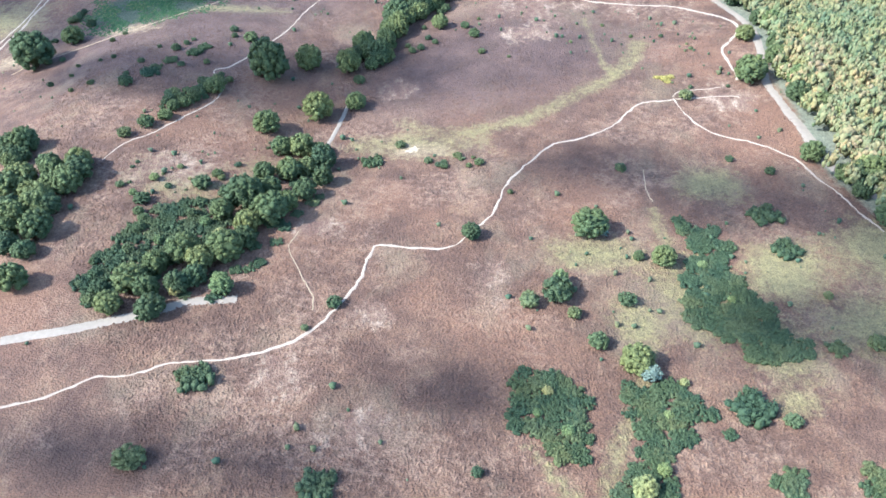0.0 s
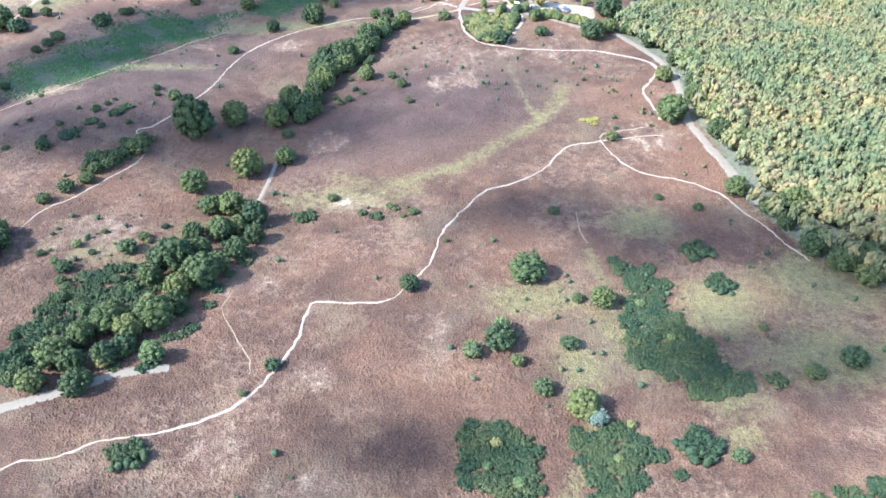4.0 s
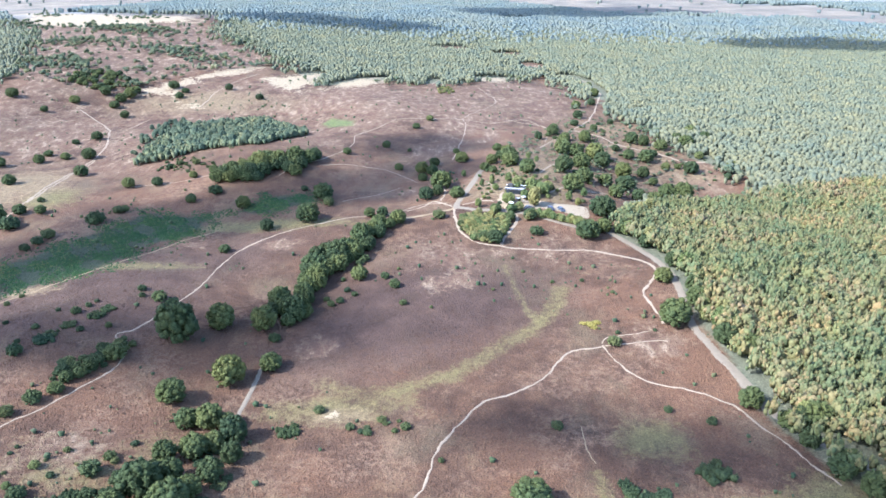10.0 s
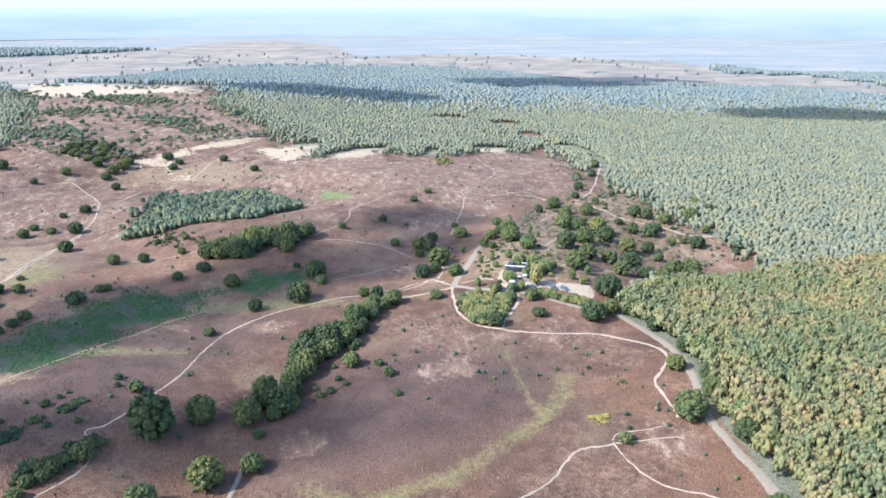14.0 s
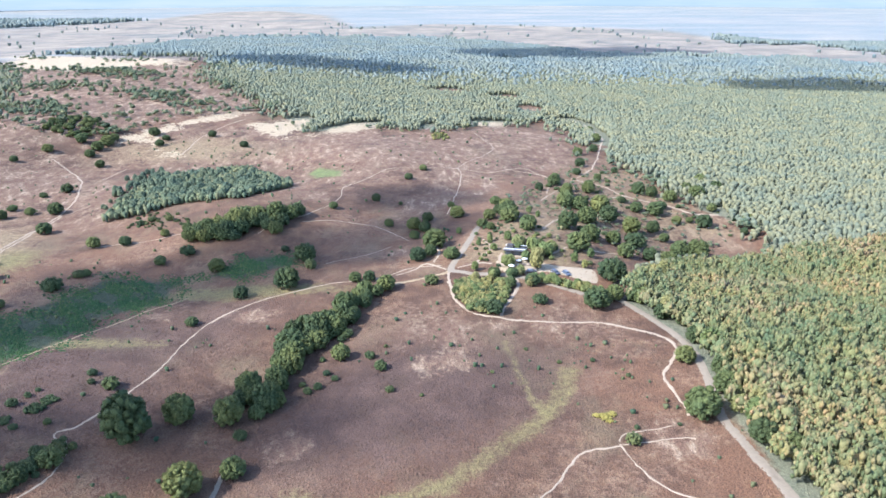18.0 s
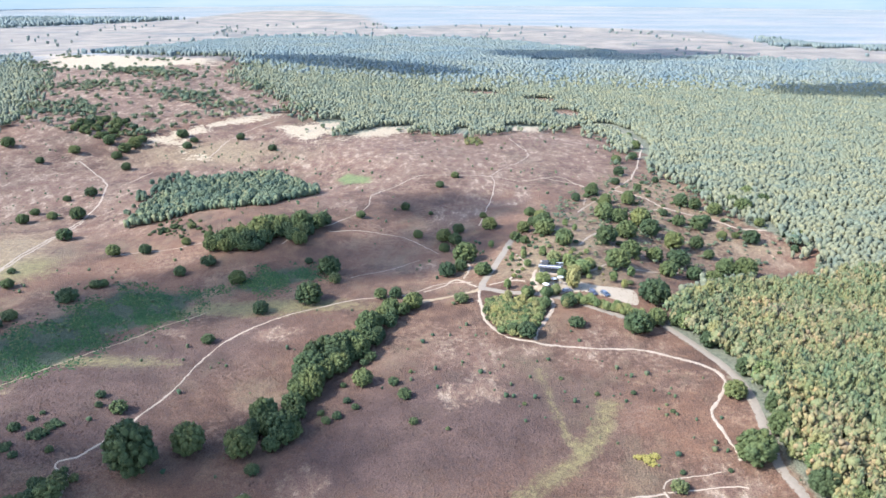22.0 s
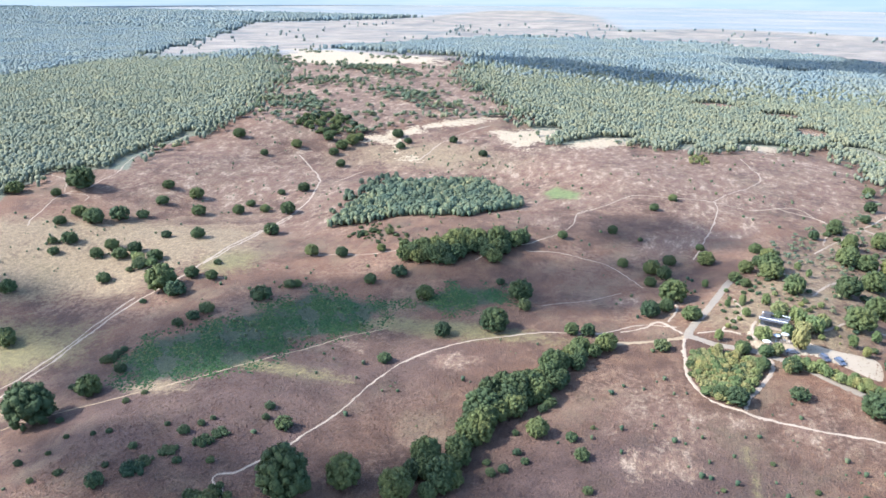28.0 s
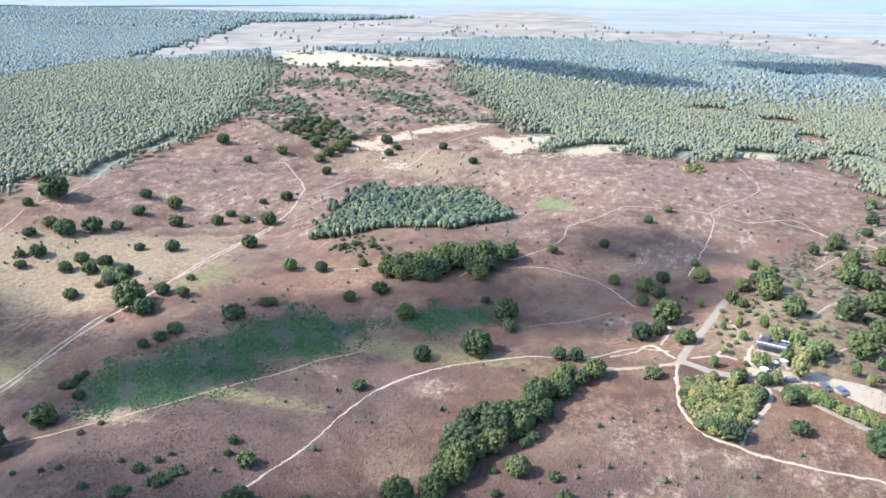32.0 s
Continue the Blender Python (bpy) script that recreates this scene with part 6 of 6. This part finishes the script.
def build_car(x, y, turn, colour, label):
    m, n, l, b = node_material("car_paint_" + label.split()[0], 0.3)
    b.inputs["Base Color"].default_value = (*colour, 1)
    b.inputs["Coat Weight"].default_value = 0.5
    c = new("car")
    dx, dy = math.cos(radians(turn)) * 1.3, math.sin(radians(turn)) * 1.3
    pitch = math.degrees(math.atan2(float(land(x + dx, y + dy) - land(x - dx, y - dy)), 2.6))
    c.matrix_basis = pose(x, y, float(land(x, y)) + 0.03, 0, 0, turn) @ pose(0, 0, 0, 0, -pitch, 0)
    tagged(c, label, "car", "parked cars")
    body = part("body", car_shell(4.1, 1.74, 0.3, 1.45, 0.62), m, c)
    part("windscreen", box_bm(0.62, -0.66, 0.96, 0.98, 0.66, 1.34, 0.03), M_GLASS, body)
    part("rear_window", box_bm(-1.62, -0.64, 0.98, -1.2, 0.64, 1.32, 0.03), M_GLASS, body)
    for s in (-1, 1):
        part("side_window", box_bm(-1.0, s * 0.80 - 0.03, 0.98, 0.6, s * 0.80 + 0.03, 1.32, 0.01), M_GLASS, body)
        part("headlight", box_bm(1.98, s * 0.6 - 0.18, 0.58, 2.06, s * 0.6 + 0.18, 0.72, 0.01), M_METAL, body)
        for e in (-1.28, 1.25):
            bm = bmesh.new()
            bmesh.ops.create_cone(bm, cap_ends=True, segments=16, radius1=0.32, radius2=0.32, depth=0.2, matrix=Matrix.Translation((e, s * 0.78, 0.32)) @ Matrix.Rotation(math.pi / 2, 4, "X"))
            w = part("wheel", bm, M_TYRE, c)
            bm = bmesh.new()
            bmesh.ops.create_cone(bm, cap_ends=True, segments=12, radius1=0.2, radius2=0.2, depth=0.22, matrix=Matrix.Translation((e, s * 0.78, 0.32)) @ Matrix.Rotation(math.pi / 2, 4, "X"))
            part("rim", bm, M_METAL, w)


build_car(46.8, 321.6, -62, (0.05, 0.05, 0.06), "black small car parked behind the hedge")
build_car(51.2, 321.0, -62, (0.06, 0.07, 0.09), "slate blue car parked behind the hedge")
build_car(37.4, 322.4, 15, (0.10, 0.10, 0.11), "grey car parked beside the terrace")
